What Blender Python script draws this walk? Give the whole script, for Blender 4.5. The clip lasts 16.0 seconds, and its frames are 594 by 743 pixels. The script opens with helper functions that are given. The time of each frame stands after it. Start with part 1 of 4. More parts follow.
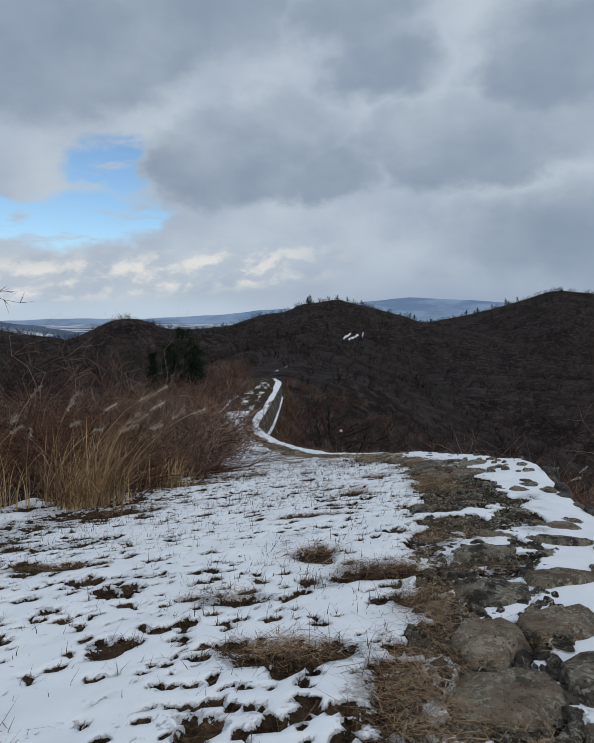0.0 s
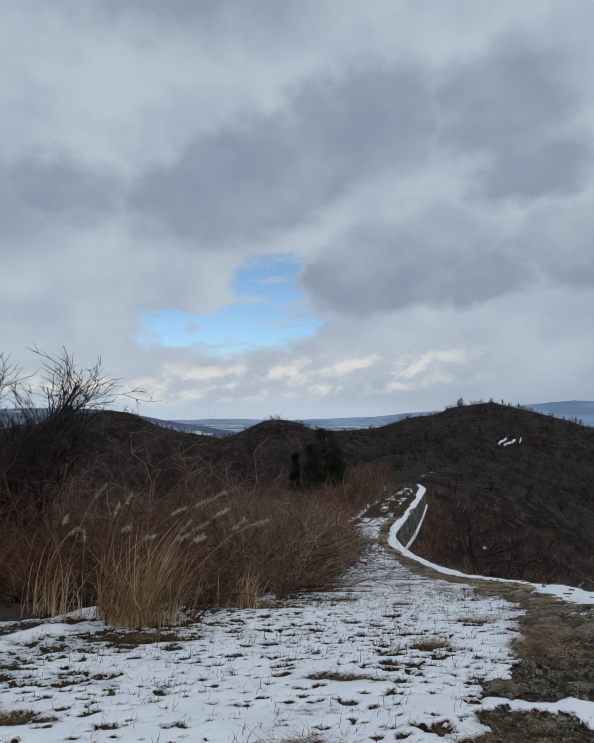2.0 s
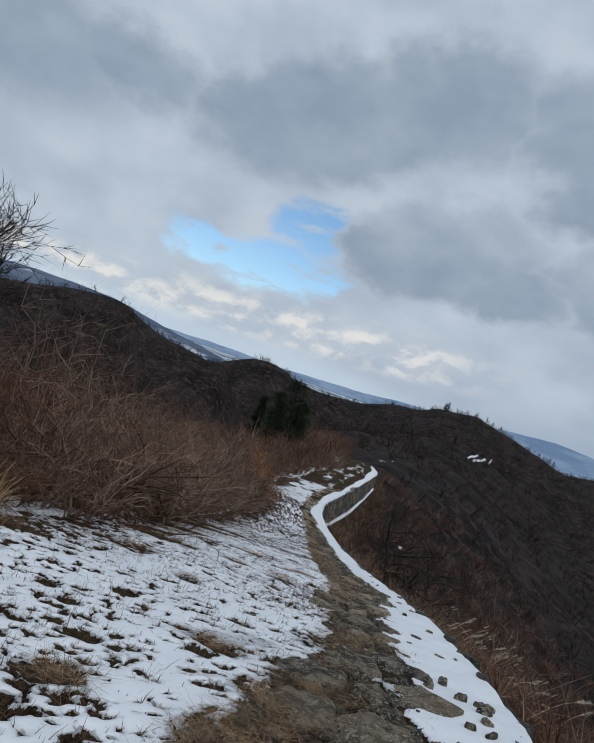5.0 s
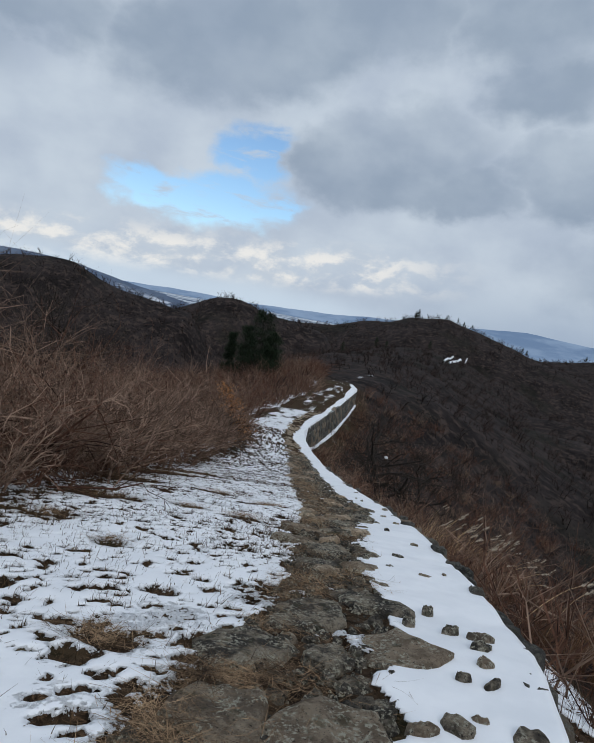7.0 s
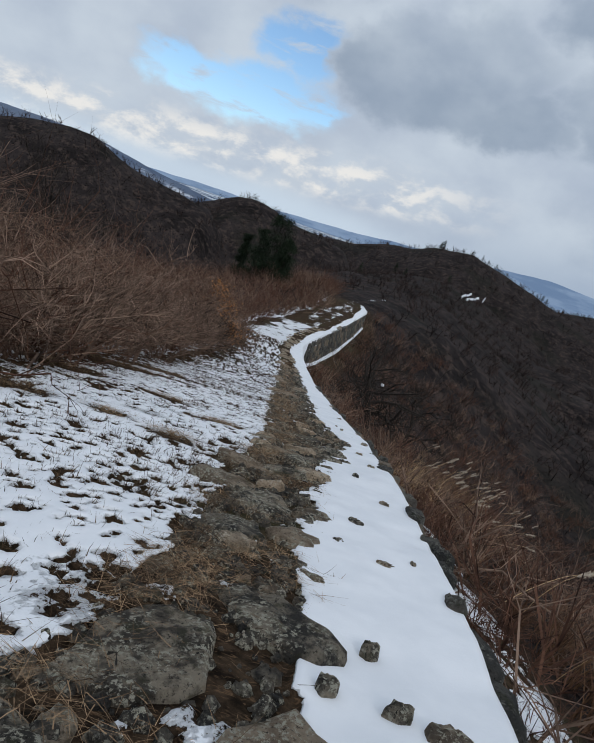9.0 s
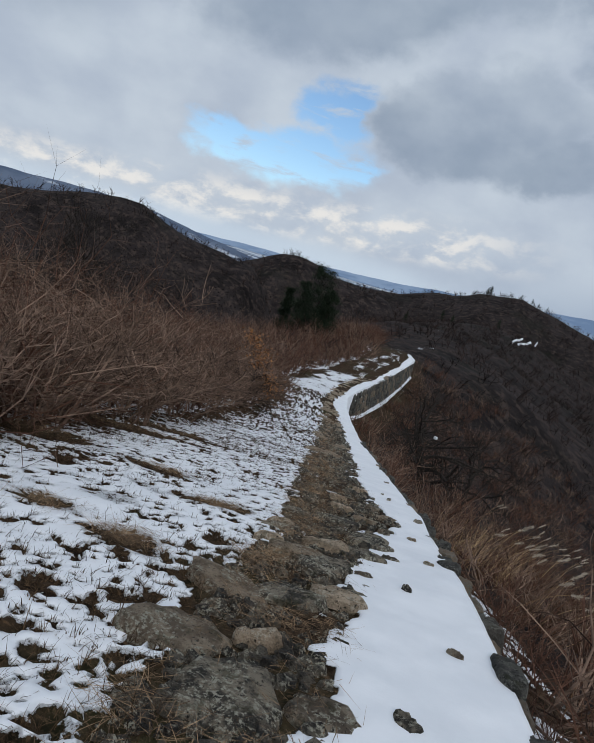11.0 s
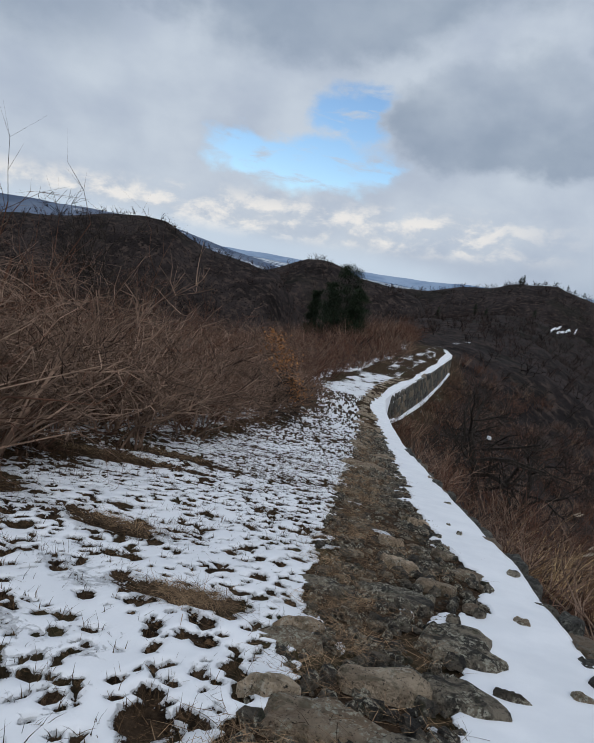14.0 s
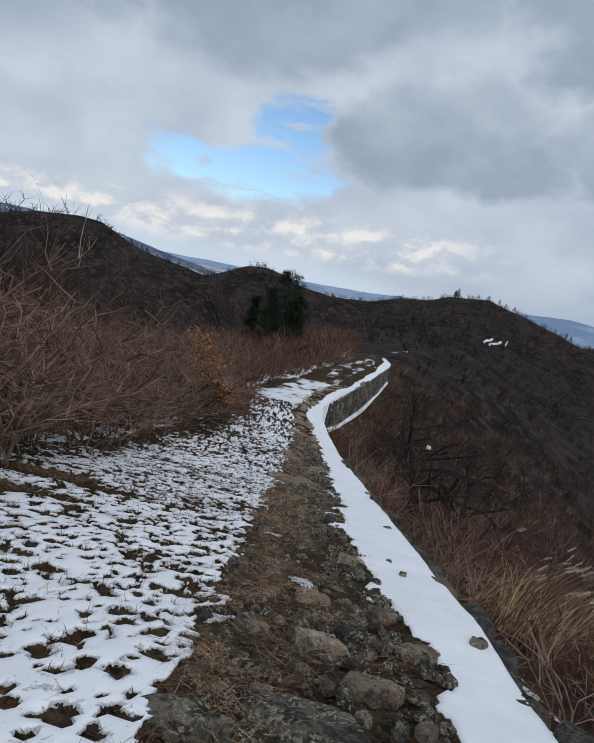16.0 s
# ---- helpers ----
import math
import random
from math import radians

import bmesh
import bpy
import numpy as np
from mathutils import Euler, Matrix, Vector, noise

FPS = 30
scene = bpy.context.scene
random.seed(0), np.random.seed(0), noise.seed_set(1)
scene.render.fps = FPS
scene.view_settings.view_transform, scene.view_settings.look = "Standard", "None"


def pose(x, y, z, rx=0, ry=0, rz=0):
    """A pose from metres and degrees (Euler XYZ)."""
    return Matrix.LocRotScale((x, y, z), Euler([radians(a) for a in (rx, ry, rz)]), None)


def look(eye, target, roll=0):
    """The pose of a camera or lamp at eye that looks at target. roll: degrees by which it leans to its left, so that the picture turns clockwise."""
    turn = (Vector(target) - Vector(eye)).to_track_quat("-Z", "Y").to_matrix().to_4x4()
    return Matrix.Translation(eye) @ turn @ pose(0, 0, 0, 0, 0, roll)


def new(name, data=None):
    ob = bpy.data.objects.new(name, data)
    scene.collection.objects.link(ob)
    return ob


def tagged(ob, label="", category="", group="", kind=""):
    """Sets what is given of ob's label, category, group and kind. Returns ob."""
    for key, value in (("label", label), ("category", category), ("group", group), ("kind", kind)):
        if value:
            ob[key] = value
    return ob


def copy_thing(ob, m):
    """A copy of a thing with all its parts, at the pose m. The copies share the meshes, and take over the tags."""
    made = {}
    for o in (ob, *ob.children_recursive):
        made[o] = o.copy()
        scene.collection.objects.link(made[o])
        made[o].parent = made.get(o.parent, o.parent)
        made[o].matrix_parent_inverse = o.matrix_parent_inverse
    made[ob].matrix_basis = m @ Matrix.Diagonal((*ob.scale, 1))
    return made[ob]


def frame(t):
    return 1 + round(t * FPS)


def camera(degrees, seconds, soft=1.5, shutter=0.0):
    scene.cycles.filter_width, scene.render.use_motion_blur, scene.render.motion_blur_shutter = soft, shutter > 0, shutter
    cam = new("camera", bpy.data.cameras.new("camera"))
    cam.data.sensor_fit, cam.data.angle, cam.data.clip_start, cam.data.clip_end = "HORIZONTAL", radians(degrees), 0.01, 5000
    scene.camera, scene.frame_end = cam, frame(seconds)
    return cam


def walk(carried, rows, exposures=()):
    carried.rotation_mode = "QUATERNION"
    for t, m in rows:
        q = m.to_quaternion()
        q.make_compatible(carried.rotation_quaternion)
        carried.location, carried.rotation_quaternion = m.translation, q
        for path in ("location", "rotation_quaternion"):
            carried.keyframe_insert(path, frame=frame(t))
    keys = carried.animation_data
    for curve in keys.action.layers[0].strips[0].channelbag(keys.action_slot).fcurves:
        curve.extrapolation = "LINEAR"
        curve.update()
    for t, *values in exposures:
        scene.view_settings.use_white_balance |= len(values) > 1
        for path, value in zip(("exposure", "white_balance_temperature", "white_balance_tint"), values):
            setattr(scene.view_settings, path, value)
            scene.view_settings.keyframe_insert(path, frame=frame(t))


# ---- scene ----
# camera: the walk down the ridge, t x y z yaw pitch roll
cam = camera(55.17, 16.0, soft=1.3)
PATH = [(0, 0, 0, 0, 0.02, -5.71, 0.01),
        (0.5, 0.165, 0.266, -0.032, 3.51, -2.72, 1.12),
        (1, 0.376, 0.563, -0.045, 7.59, -1.26, 0.81),
        (1.5, 0.716, 0.915, -0.03, 13.08, 0.21, 1.91),
        (2, 1.022, 1.281, -0.048, 14.99, 4.48, -0.64),
        (2.5, 1.331, 1.721, -0.021, 19.26, 7.94, -8.79),
        (3, 1.544, 2.203, -0.051, 21.86, 8.36, -15.85),
        (3.5, 1.755, 2.843, -0.078, 24, 4.66, -17.15),
        (4, 2.027, 3.495, -0.128, 20.43, 2.67, -16.39),
        (4.5, 2.263, 4.143, -0.245, 16.61, 1.63, -17.75),
        (5, 2.353, 4.74, -0.328, 14.23, -0.23, -19.99),
        (7.5, 2.77, 6.816, -0.634, 9.31, -8.25, -9.7),
        (8, 2.812, 7.375, -0.703, 8.46, -11.84, -13.98),
        (8.5, 2.832, 7.97, -0.845, 8.63, -16.66, -16.8),
        (9, 2.913, 8.572, -0.983, 8.42, -14.76, -19.39),
        (9.5, 2.923, 9.184, -1.09, 10.95, -12.0, -18.35),
        (10, 2.906, 9.711, -1.184, 13.06, -11.37, -17.7),
        (12.5, 2.7, 12.264, -1.699, 17.26, -10.45, -13.73),
        (13, 2.617, 12.654, -1.816, 18.11, -10.03, -13.04),
        (13.5, 2.412, 13.005, -1.909, 17.9, -10.91, -12.24),
        (14, 2.293, 13.439, -2.029, 18.29, -11.3, -11.38),
        (14.5, 2.201, 13.831, -2.119, 16.87, -9.65, -11.4),
        (15, 2.189, 14.329, -2.219, 16.31, -9.53, -12.37),
        (15.5, 2.165, 14.731, -2.315, 13.73, -9.26, -12.86),
        (16, 2.17, 15.257, -2.441, 12.54, -9.22, -13.06)]
walk(cam, [(t, pose(x, y, z, 90 + p, 0, w) @ pose(0, 0, 0, 0, 0, -r)) for t, x, y, z, w, p, r in PATH], [(0.0, -.09, 6500, 10), (2.0, -.15, 6500, 10), (3.5, -.2, 6500, 10), (4.5, -.16, 6500, 10), (5.0, -.05, 6500, 10), (8.5, .08, 6560, 11), (10.0, .03, 6570, 11), (12.5, .02, 6585, 12), (13.5, .08, 6590, 12), (15.0, -.01, 6590, 12), (16.0, .10, 6590, 12)])

# ---- plan: curves along the ridge, each x as a function of y ----
RIDGE_Y = [-80, -20, -5, 0, 5, 10, 15, 20, 28, 40, 56, 75, 92, 130, 220, 300, 360]
RIDGE_Z = [5.5, .6, -.9, -1.43, -2.13, -3.0, -4.05, -5.26, -7.1, -9.1, -10.8, -11.2, -11.4, -12.3, -13.2, -12.0, -8]
OUTER_Y = [-80, 0, 3, 6, 9, 10.5, 11.5, 13, 15.5, 20, 23.5, 28.5, 34, 40, 45, 50, 56, 70, 93, 97, 130]
OUTER_X = [3.2, 2.7, 2.8, 3.15, 3.88, 4.06, 4.02, 3.9, 3.68, 3.14, 2.5, 1.6, .2, -1.2, -2.45, -3.4, -3.85, -3.25, -2.6, -4.0, -9.0]
INNER_Y = [-80, 0, 2.4, 4, 6.5, 9.6, 11.3, 12.1, 15.5, 17.5, 18.8, 20.2, 22.8, 25, 32, 40.8, 46, 57, 74, 92, 130]
INNER_X = [.9, .9, 1.2, 1.8, 2.6, 3.05, 2.95, 2.84, 2.57, 2.5, 2.8, 2.3, 1.6, 1.35, -.1, -2.1, -3.65, -4.6, -3.9, -3.45, -10]
LEFT_Y = [-80, 0, 2, 3.7, 6, 9, 11, 12, 14.2, 15.5, 17, 18.4, 22.5, 24.4, 31, 41, 45, 52, 56, 63, 77, 92, 130]
LEFT_X = [.1, .1, .33, .75, 1.15, 1.92, 2.03, 1.95, 1.75, 1.6, 1.45, 1.15, .35, 0, -1.1, -3.1, -4.25, -5.0, -5.5, -5.5, -5.0, -4.3, -11]
SCRUB_Y = [-80, 0, 8, 9, 10.6, 13, 16.7, 18.6, 22, 26, 29, 32, 38.6, 48, 58, 72, 77, 98, 130]
SCRUB_X = [-5.2, -4.7, -3.6, -3.05, -2.4, -2.15, -2.65, -3.2, -4.2, -4.3, -4.7, -4.8, -5.6, -8.0, -8.9, -8.0, -7.7, -8.5, -14]


def curve_at(ys, xs):
    return lambda y: np.interp(y, ys, xs)


ridge_z, outer_x, inner_x, left_x, scrub_x = (curve_at(a, b) for a, b in (
    (RIDGE_Y, RIDGE_Z), (OUTER_Y, OUTER_X), (INNER_Y, INNER_X), (LEFT_Y, LEFT_X), (SCRUB_Y, SCRUB_X)))


def hash2(ix, iy, seed):
    h = (ix * 374761393 + iy * 668265263 + seed * 1274126177) & 0xFFFFFFFF
    h = ((h ^ (h >> 13)) * 1103515245) & 0xFFFFFFFF
    return ((h ^ (h >> 16)) & 0xFFFF) / 65535.0


def value_noise(x, y, seed=0):
    x, y = np.asarray(x, float), np.asarray(y, float)
    ix, iy = np.floor(x).astype(np.int64), np.floor(y).astype(np.int64)
    u, v = x - ix, y - iy
    u, v = u * u * (3 - 2 * u), v * v * (3 - 2 * v)
    a, b = hash2(ix, iy, seed), hash2(ix + 1, iy, seed)
    c, d = hash2(ix, iy + 1, seed), hash2(ix + 1, iy + 1, seed)
    return (a * (1 - u) + b * u) * (1 - v) + (c * (1 - u) + d * u) * v


def fbm(x, y, octaves=4, seed=0):
    total, amp, size = 0.0, 0.5, 1.0
    for k in range(octaves):
        total = total + amp * (value_noise(np.asarray(x) * size + 17.3 * k, np.asarray(y) * size - 9.1 * k, seed + k) - 0.5) * 2
        amp, size = amp * 0.5, size * 2.03
    return total


def smooth(a, b, x):
    t = np.clip((x - a) / (b - a), 0, 1)
    return t * t * (3 - 2 * t)


# hills as seen from the start: bearing to the left in degrees, height angle in degrees, distance, thickness
HILLS = [
    (430, 130, [-60, -13.2, -11.4, -7.2, -4.1, -.6, 1.3, 4.2, 7, 10.7, 14], [-9, -.95, -.5, .72, 1.45, 1.08, .25, -.3, -1.25, -1.6, -6]),
    (265, 75, [4, 7, 10.7, 13, 15.2, 16.6, 18, 20.4, 23, 27], [-6, -2.2, -1.55, -1.4, -.5, -.33, -.6, -1.9, -3.2, -6]),
    (215, 62, [17, 20, 23.3, 26.7, 29.4, 31, 33.5, 36, 39, 46, 60, 80], [-7, -2.5, -2.15, -1.8, -.75, -.1, .05, -.35, -1.2, -2.2, -4, -6]),
    (520, 170, [-80, -50, -36, -30, -27.4, -24.1, -21.4, -17.2, -13.2, -9, -4], [-4, .2, 1.0, 1.4, 1.75, 2.15, 1.25, .18, -.74, -2.2, -6]),
]


def height(x, y):
    """The ground's height at x, y: the ridge with its retaining wall, the slopes, the hills and the far plain."""
    x, y = np.asarray(x, float), np.asarray(y, float)
    r = np.hypot(x, y)
    bearing = np.degrees(np.arctan2(-x, np.maximum(y, 1e-6)))
    bearing = np.where(y <= 0, np.sign(-x) * np.minimum(80, 90 - np.degrees(np.arctan2(y, np.abs(x) + 1e-6))), bearing)
    crest = ridge_z(y) + 0.09 * np.clip(x, -3.5, 5) * np.interp(y, [0, 25, 45], [1, 1, 0])
    crest = crest - .14 * np.clip(x - 1.8, 0, 2.2) * smooth(9.5, 5, y)
    edge, scrub = outer_x(y), scrub_x(y)
    out = x - edge
    centre = np.interp(y, [95, 150, 220, 300, 367, 430], [-5, -6, -3, 8, 30, 25])
    drop = np.interp(y, [-80, 0, 10, 30, 50, 60, 75, 92, 100], [.6, .6, .5, .75, 1.5, 2.6, 2.6, 2.2, 0.3])
    # right of the wall: a step, then a slope that steepens
    right = crest - drop - 0.42 * np.clip(out, 0, 3) - 0.26 * np.clip(out - 3, 0, 7) - 0.52 * np.clip(out - 10, 0, 110)
    left = crest - 0.05 * np.clip(scrub - x - 3, 0, 8) - 0.3 * np.clip(scrub - x - 9, 0, 140)
    near = np.where(out > 0, right, np.where(x < scrub, left, crest))
    mid_off = np.abs(x - centre)
    mid = ridge_z(y) - 0.12 * np.clip(mid_off - 4, 0, 12) - 0.38 * np.clip(mid_off - 16, 0, 130)
    k = smooth(92, 118, y)
    z = np.maximum(near * (1 - k) + mid * k, -62)
    z = np.where(y > 330, np.maximum(z * (1 - smooth(330, 420, y)) - 62 * smooth(330, 420, y), -62), z)
    for dist, thick, bs, es in HILLS:
        top = dist * np.tan(np.radians(np.interp(bearing, bs, es)))
        amount = np.exp(-((r - dist) / thick) ** 2)
        z = np.maximum(z, (top + 70) * amount - 70 + 0 * r)
    z = z + smooth(25, 120, r) * (1 - smooth(700, 900, r)) * (2.2 * fbm(x / 38, y / 38, 4, 5) + .8 * fbm(x / 9, y / 9, 3, 8))
    plain = -92 + 5 * fbm(x / 420, y / 420, 4, 11) + smooth(1200, 4000, r) * 16 - 14 * np.exp(-((bearing - 21) / 9) ** 2) * np.exp(-((r - 1900) / 500) ** 2) - 22 * smooth(-7, -11, bearing)
    k = smooth(560, 1000, r)
    return z * (1 - k) + plain * k


# x, y, half widths, number of stalks
STRAW_PATCHES = [(0.96, 16.42, .32, .2, 380), (-0.36, 17.44, .5, .2, 300), (0.86, 16.39, .3, .12, 220),
                 (.54, 2.4, .28, .4, 560), (.84, 3.5, .2, .2, 320), (.71, 4.04, .3, .12, 260), (1.29, 9.4, .3, .14, 240), (2.05, 8.7, .3, .26, 520), (.9, 14.45, .3, .22, 380), (-2.5, 22.0, .9, .3, 420), (-2.5, 20.8, .8, .22, 320), (.85, 7.8, .22, .2, 240),
                 (-.10, 2.9, .34, .17, 320), (.15, 4.7, .25, .2, 300), (.55, 4.2, .28, .15, 240), (-.5, 3.8, .25, .12, 120), (-1.55, 2.2, .25, .15, 260), (-2.2, 4.9, .45, .15, 200),
                 (.1, 6.3, .4, .15, 200), (1.85, 7.8, .25, .3, 420), (2.1, 9.2, .25, .25, 520), (-2.6, 7.9, .6, .3, 240), (-2.8, 17.6, 1.2, .35, 700), (-1.3, 14.4, .7, .3, 260),
                 (.0, 14.6, .28, .15, 180), (1.85, 14.3, .22, .35, 320), (-1.0, 12.4, .35, .2, 200), (-2.0, 10.9, .5, .25, 300), (.2, 11.6, .22, .15, 140), (-3.2, 20.5, 1.0, .3, 300), (1.7, 17.5, .25, .4, 320)]


# cells of withered tufts that melt holes into the snow: spacing, seed, least and greatest radius, share, blades
TUFT_CELLS = [(.085, 451, .014, .034, .34, 6), (.15, 401, .024, .06, .32, 10), (.36, 431, .05, .11, .10, 24)]


def tuft_cells(ix, iy, size, seed, least, most, share):
    """Centres, radii and presence of the tufts of the cells ix, iy."""
    cx = (ix + .1 + .8 * hash2(ix, iy, seed)) * size
    cy = (iy + .1 + .8 * hash2(ix, iy, seed + 1)) * size
    crowd = share * (1 + 1.7 * fbm(cx * .5, cy * .6, 3, 411)) + np.interp(cy, [0, 9, 15, 20, 40], [0, 0, .02, .18, .25]) * (size < .3)
    crowd = crowd + .25 * smooth(2.0, .2, cx - scrub_x(cy))
    radius = least + (most - least) * hash2(ix, iy, seed + 3) ** 1.6
    return cx, cy, radius, hash2(ix, iy, seed + 2) < crowd


def tuft_holes(x, y):
    """How deep a point lies within a tuft's hole, 0 to 1."""
    wx = x + .06 * fbm(x * 13, y * 13, 3, 421) + .05 * fbm(x * 5, y * 5, 2, 423)
    wy = y + .06 * fbm(x * 13, y * 13, 3, 425) + .05 * fbm(x * 5, y * 5, 2, 427)
    deep = np.zeros_like(wx)
    for size, seed, least, most, share, _ in TUFT_CELLS:
        ix, iy = np.floor(wx / size).astype(np.int64), np.floor(wy / size).astype(np.int64)
        for i in (-1, 0, 1):
            for j in (-1, 0, 1):
                cx, cy, r, on = tuft_cells(ix + i, iy + j, size, seed, least, most, share)
                d = np.hypot((wx - cx) * .8, wy - cy) / r
                deep = np.maximum(deep, np.where(on, np.clip(1.5 - d, 0, 1), 0))
    return deep


def snow_cover(x, y):
    """How far the snow covers the ground, 0 to 1, by the lie of the path and the tufts."""
    x, y = np.asarray(x, float), np.asarray(y, float)
    left, inner, outer, scrub = left_x(y), inner_x(y), outer_x(y), scrub_x(y)
    wob = .38 * fbm(x * 2.1, y * 2.1, 4, 21)
    streak = fbm(x * 1.5, y * 2.2, 4, 31)
    meadow = .80 + .42 * np.minimum(streak + .18, .1) - np.interp(y, [0, 12, 18, 40, 52, 66, 90], [0, .0, .04, .06, .14, .26, .30]) + smooth(45, 60, y) * .35 * fbm(x * 1.2, y * .5, 3, 33)
    meadow = meadow - .2 * smooth(1.4, 0, x - scrub + .6 * wob)
    field = (y > 0) & (y < 48) & (x > -9) & (x < 4)
    deep = np.zeros_like(x)
    deep[field] = tuft_holes(x[field], y[field])
    meadow = meadow - .62 * deep
    strip = .97 + .2 * np.minimum(fbm(x * 2.2, y * 1.6, 3, 41) + .2, .2) - np.interp(y, [0, 7, 9, 30], [.18, .14, 0, 0]) - np.interp(fbm(x * 1.1, y * .5, 2, 44), [0, .5], [0, .18])
    bare = .08 + .55 * smooth(.22, .5, fbm(x * 3.1, y * 3.1, 3, 51))
    early = smooth(9, 4, y)
    bare = bare + early * (.44 + .34 * fbm(x * 2.6, y * 2.6, 3, 53))
    c = np.where(x < left + .12 + .8 * wob, meadow, np.where(x < inner + wob * .9, bare, strip))
    c = np.where(x < scrub - .2 + wob, .22 + .42 * smooth(4.0, .3, scrub - x) + .4 * fbm(x * 2.6, y * 2.6, 3, 61), c)
    c = np.where(x > outer + .06, .22 + np.interp(y, [36, 50], [.66, .3]) * smooth(-.25, .1, fbm(x * 3.2, y * 3.2, 4, 71)) * smooth(3.2, .8, x - outer), c)
    for px, py, rx, ry, _ in STRAW_PATCHES:
        c = c - .46 * np.exp(-((x - px + .5 * wob) / rx) ** 2 - ((y - py - .4 * wob) / ry) ** 2)
    k = smooth(85, 110, y)
    hills = .05 + .42 * smooth(.30, .55, fbm(x / 7, y / 7, 4, 81)) * smooth(-.1, .3, fbm(x / 60, y / 60, 2, 83))
    centre = np.interp(y, [92, 98, 108, 128, 150, 182, 220], [-5, -7.5, -5.5, -3, -3, -4.2, -3])
    lane = smooth(2.2, .6, np.abs(x - centre)) * smooth(90, 95, y) * smooth(215, 190, y)
    hills = np.maximum(hills, lane * (.45 + .5 * fbm(x * .5, y * .14, 3, 85)))
    return np.clip(c * (1 - k) + hills * k, 0, 1)


def ground_at(x, y):
    return float(height(np.array([x]), np.array([y]))[0])


# ---- world and sun ----
world = bpy.data.worlds.new("sky")
scene.world = world
world.use_nodes = True


class Nodes:
    """Short spelling for node trees."""

    def __init__(self, tree):
        self.tree = tree

    def node(self, kind, inputs=None, operation="", curve="", colour=False):
        n = self.tree.nodes.new(kind)
        if operation:
            n.operation = operation
        if curve:
            n.interpolation_type = curve
        if colour:
            n.data_type = "RGBA"
        for key, value in (inputs or {}).items():
            self.put(n.inputs[key], value)
        return n

    def put(self, socket, value):
        if isinstance(value, bpy.types.NodeSocket):
            self.tree.links.new(value, socket)
        else:
            socket.default_value = value

    def math(self, op, a, b=0.0, c=0.0):
        return self.node("ShaderNodeMath", {0: a, 1: b, 2: c}, operation=op).outputs[0]

    def mix(self, fac, a, b):
        n = self.node("ShaderNodeMix", colour=True)
        for socket, value in zip((n.inputs[0], n.inputs[6], n.inputs[7]), (fac, a, b)):
            self.put(socket, value if isinstance(value, bpy.types.NodeSocket) or socket == n.inputs[0] else (*value, 1))
        return n.outputs[2]

    def noise(self, vector, scale, detail=4.0, rough=0.5, distort=0.0):
        return self.node("ShaderNodeTexNoise", {"Vector": vector, "Scale": scale, "Detail": detail, "Roughness": rough, "Distortion": distort}).outputs[0]

    def ramp(self, x, a, b, low=0.0, high=1.0):
        return self.node("ShaderNodeMapRange", {0: x, 1: a, 2: b, 3: low, 4: high}, curve="SMOOTHSTEP").outputs[0]


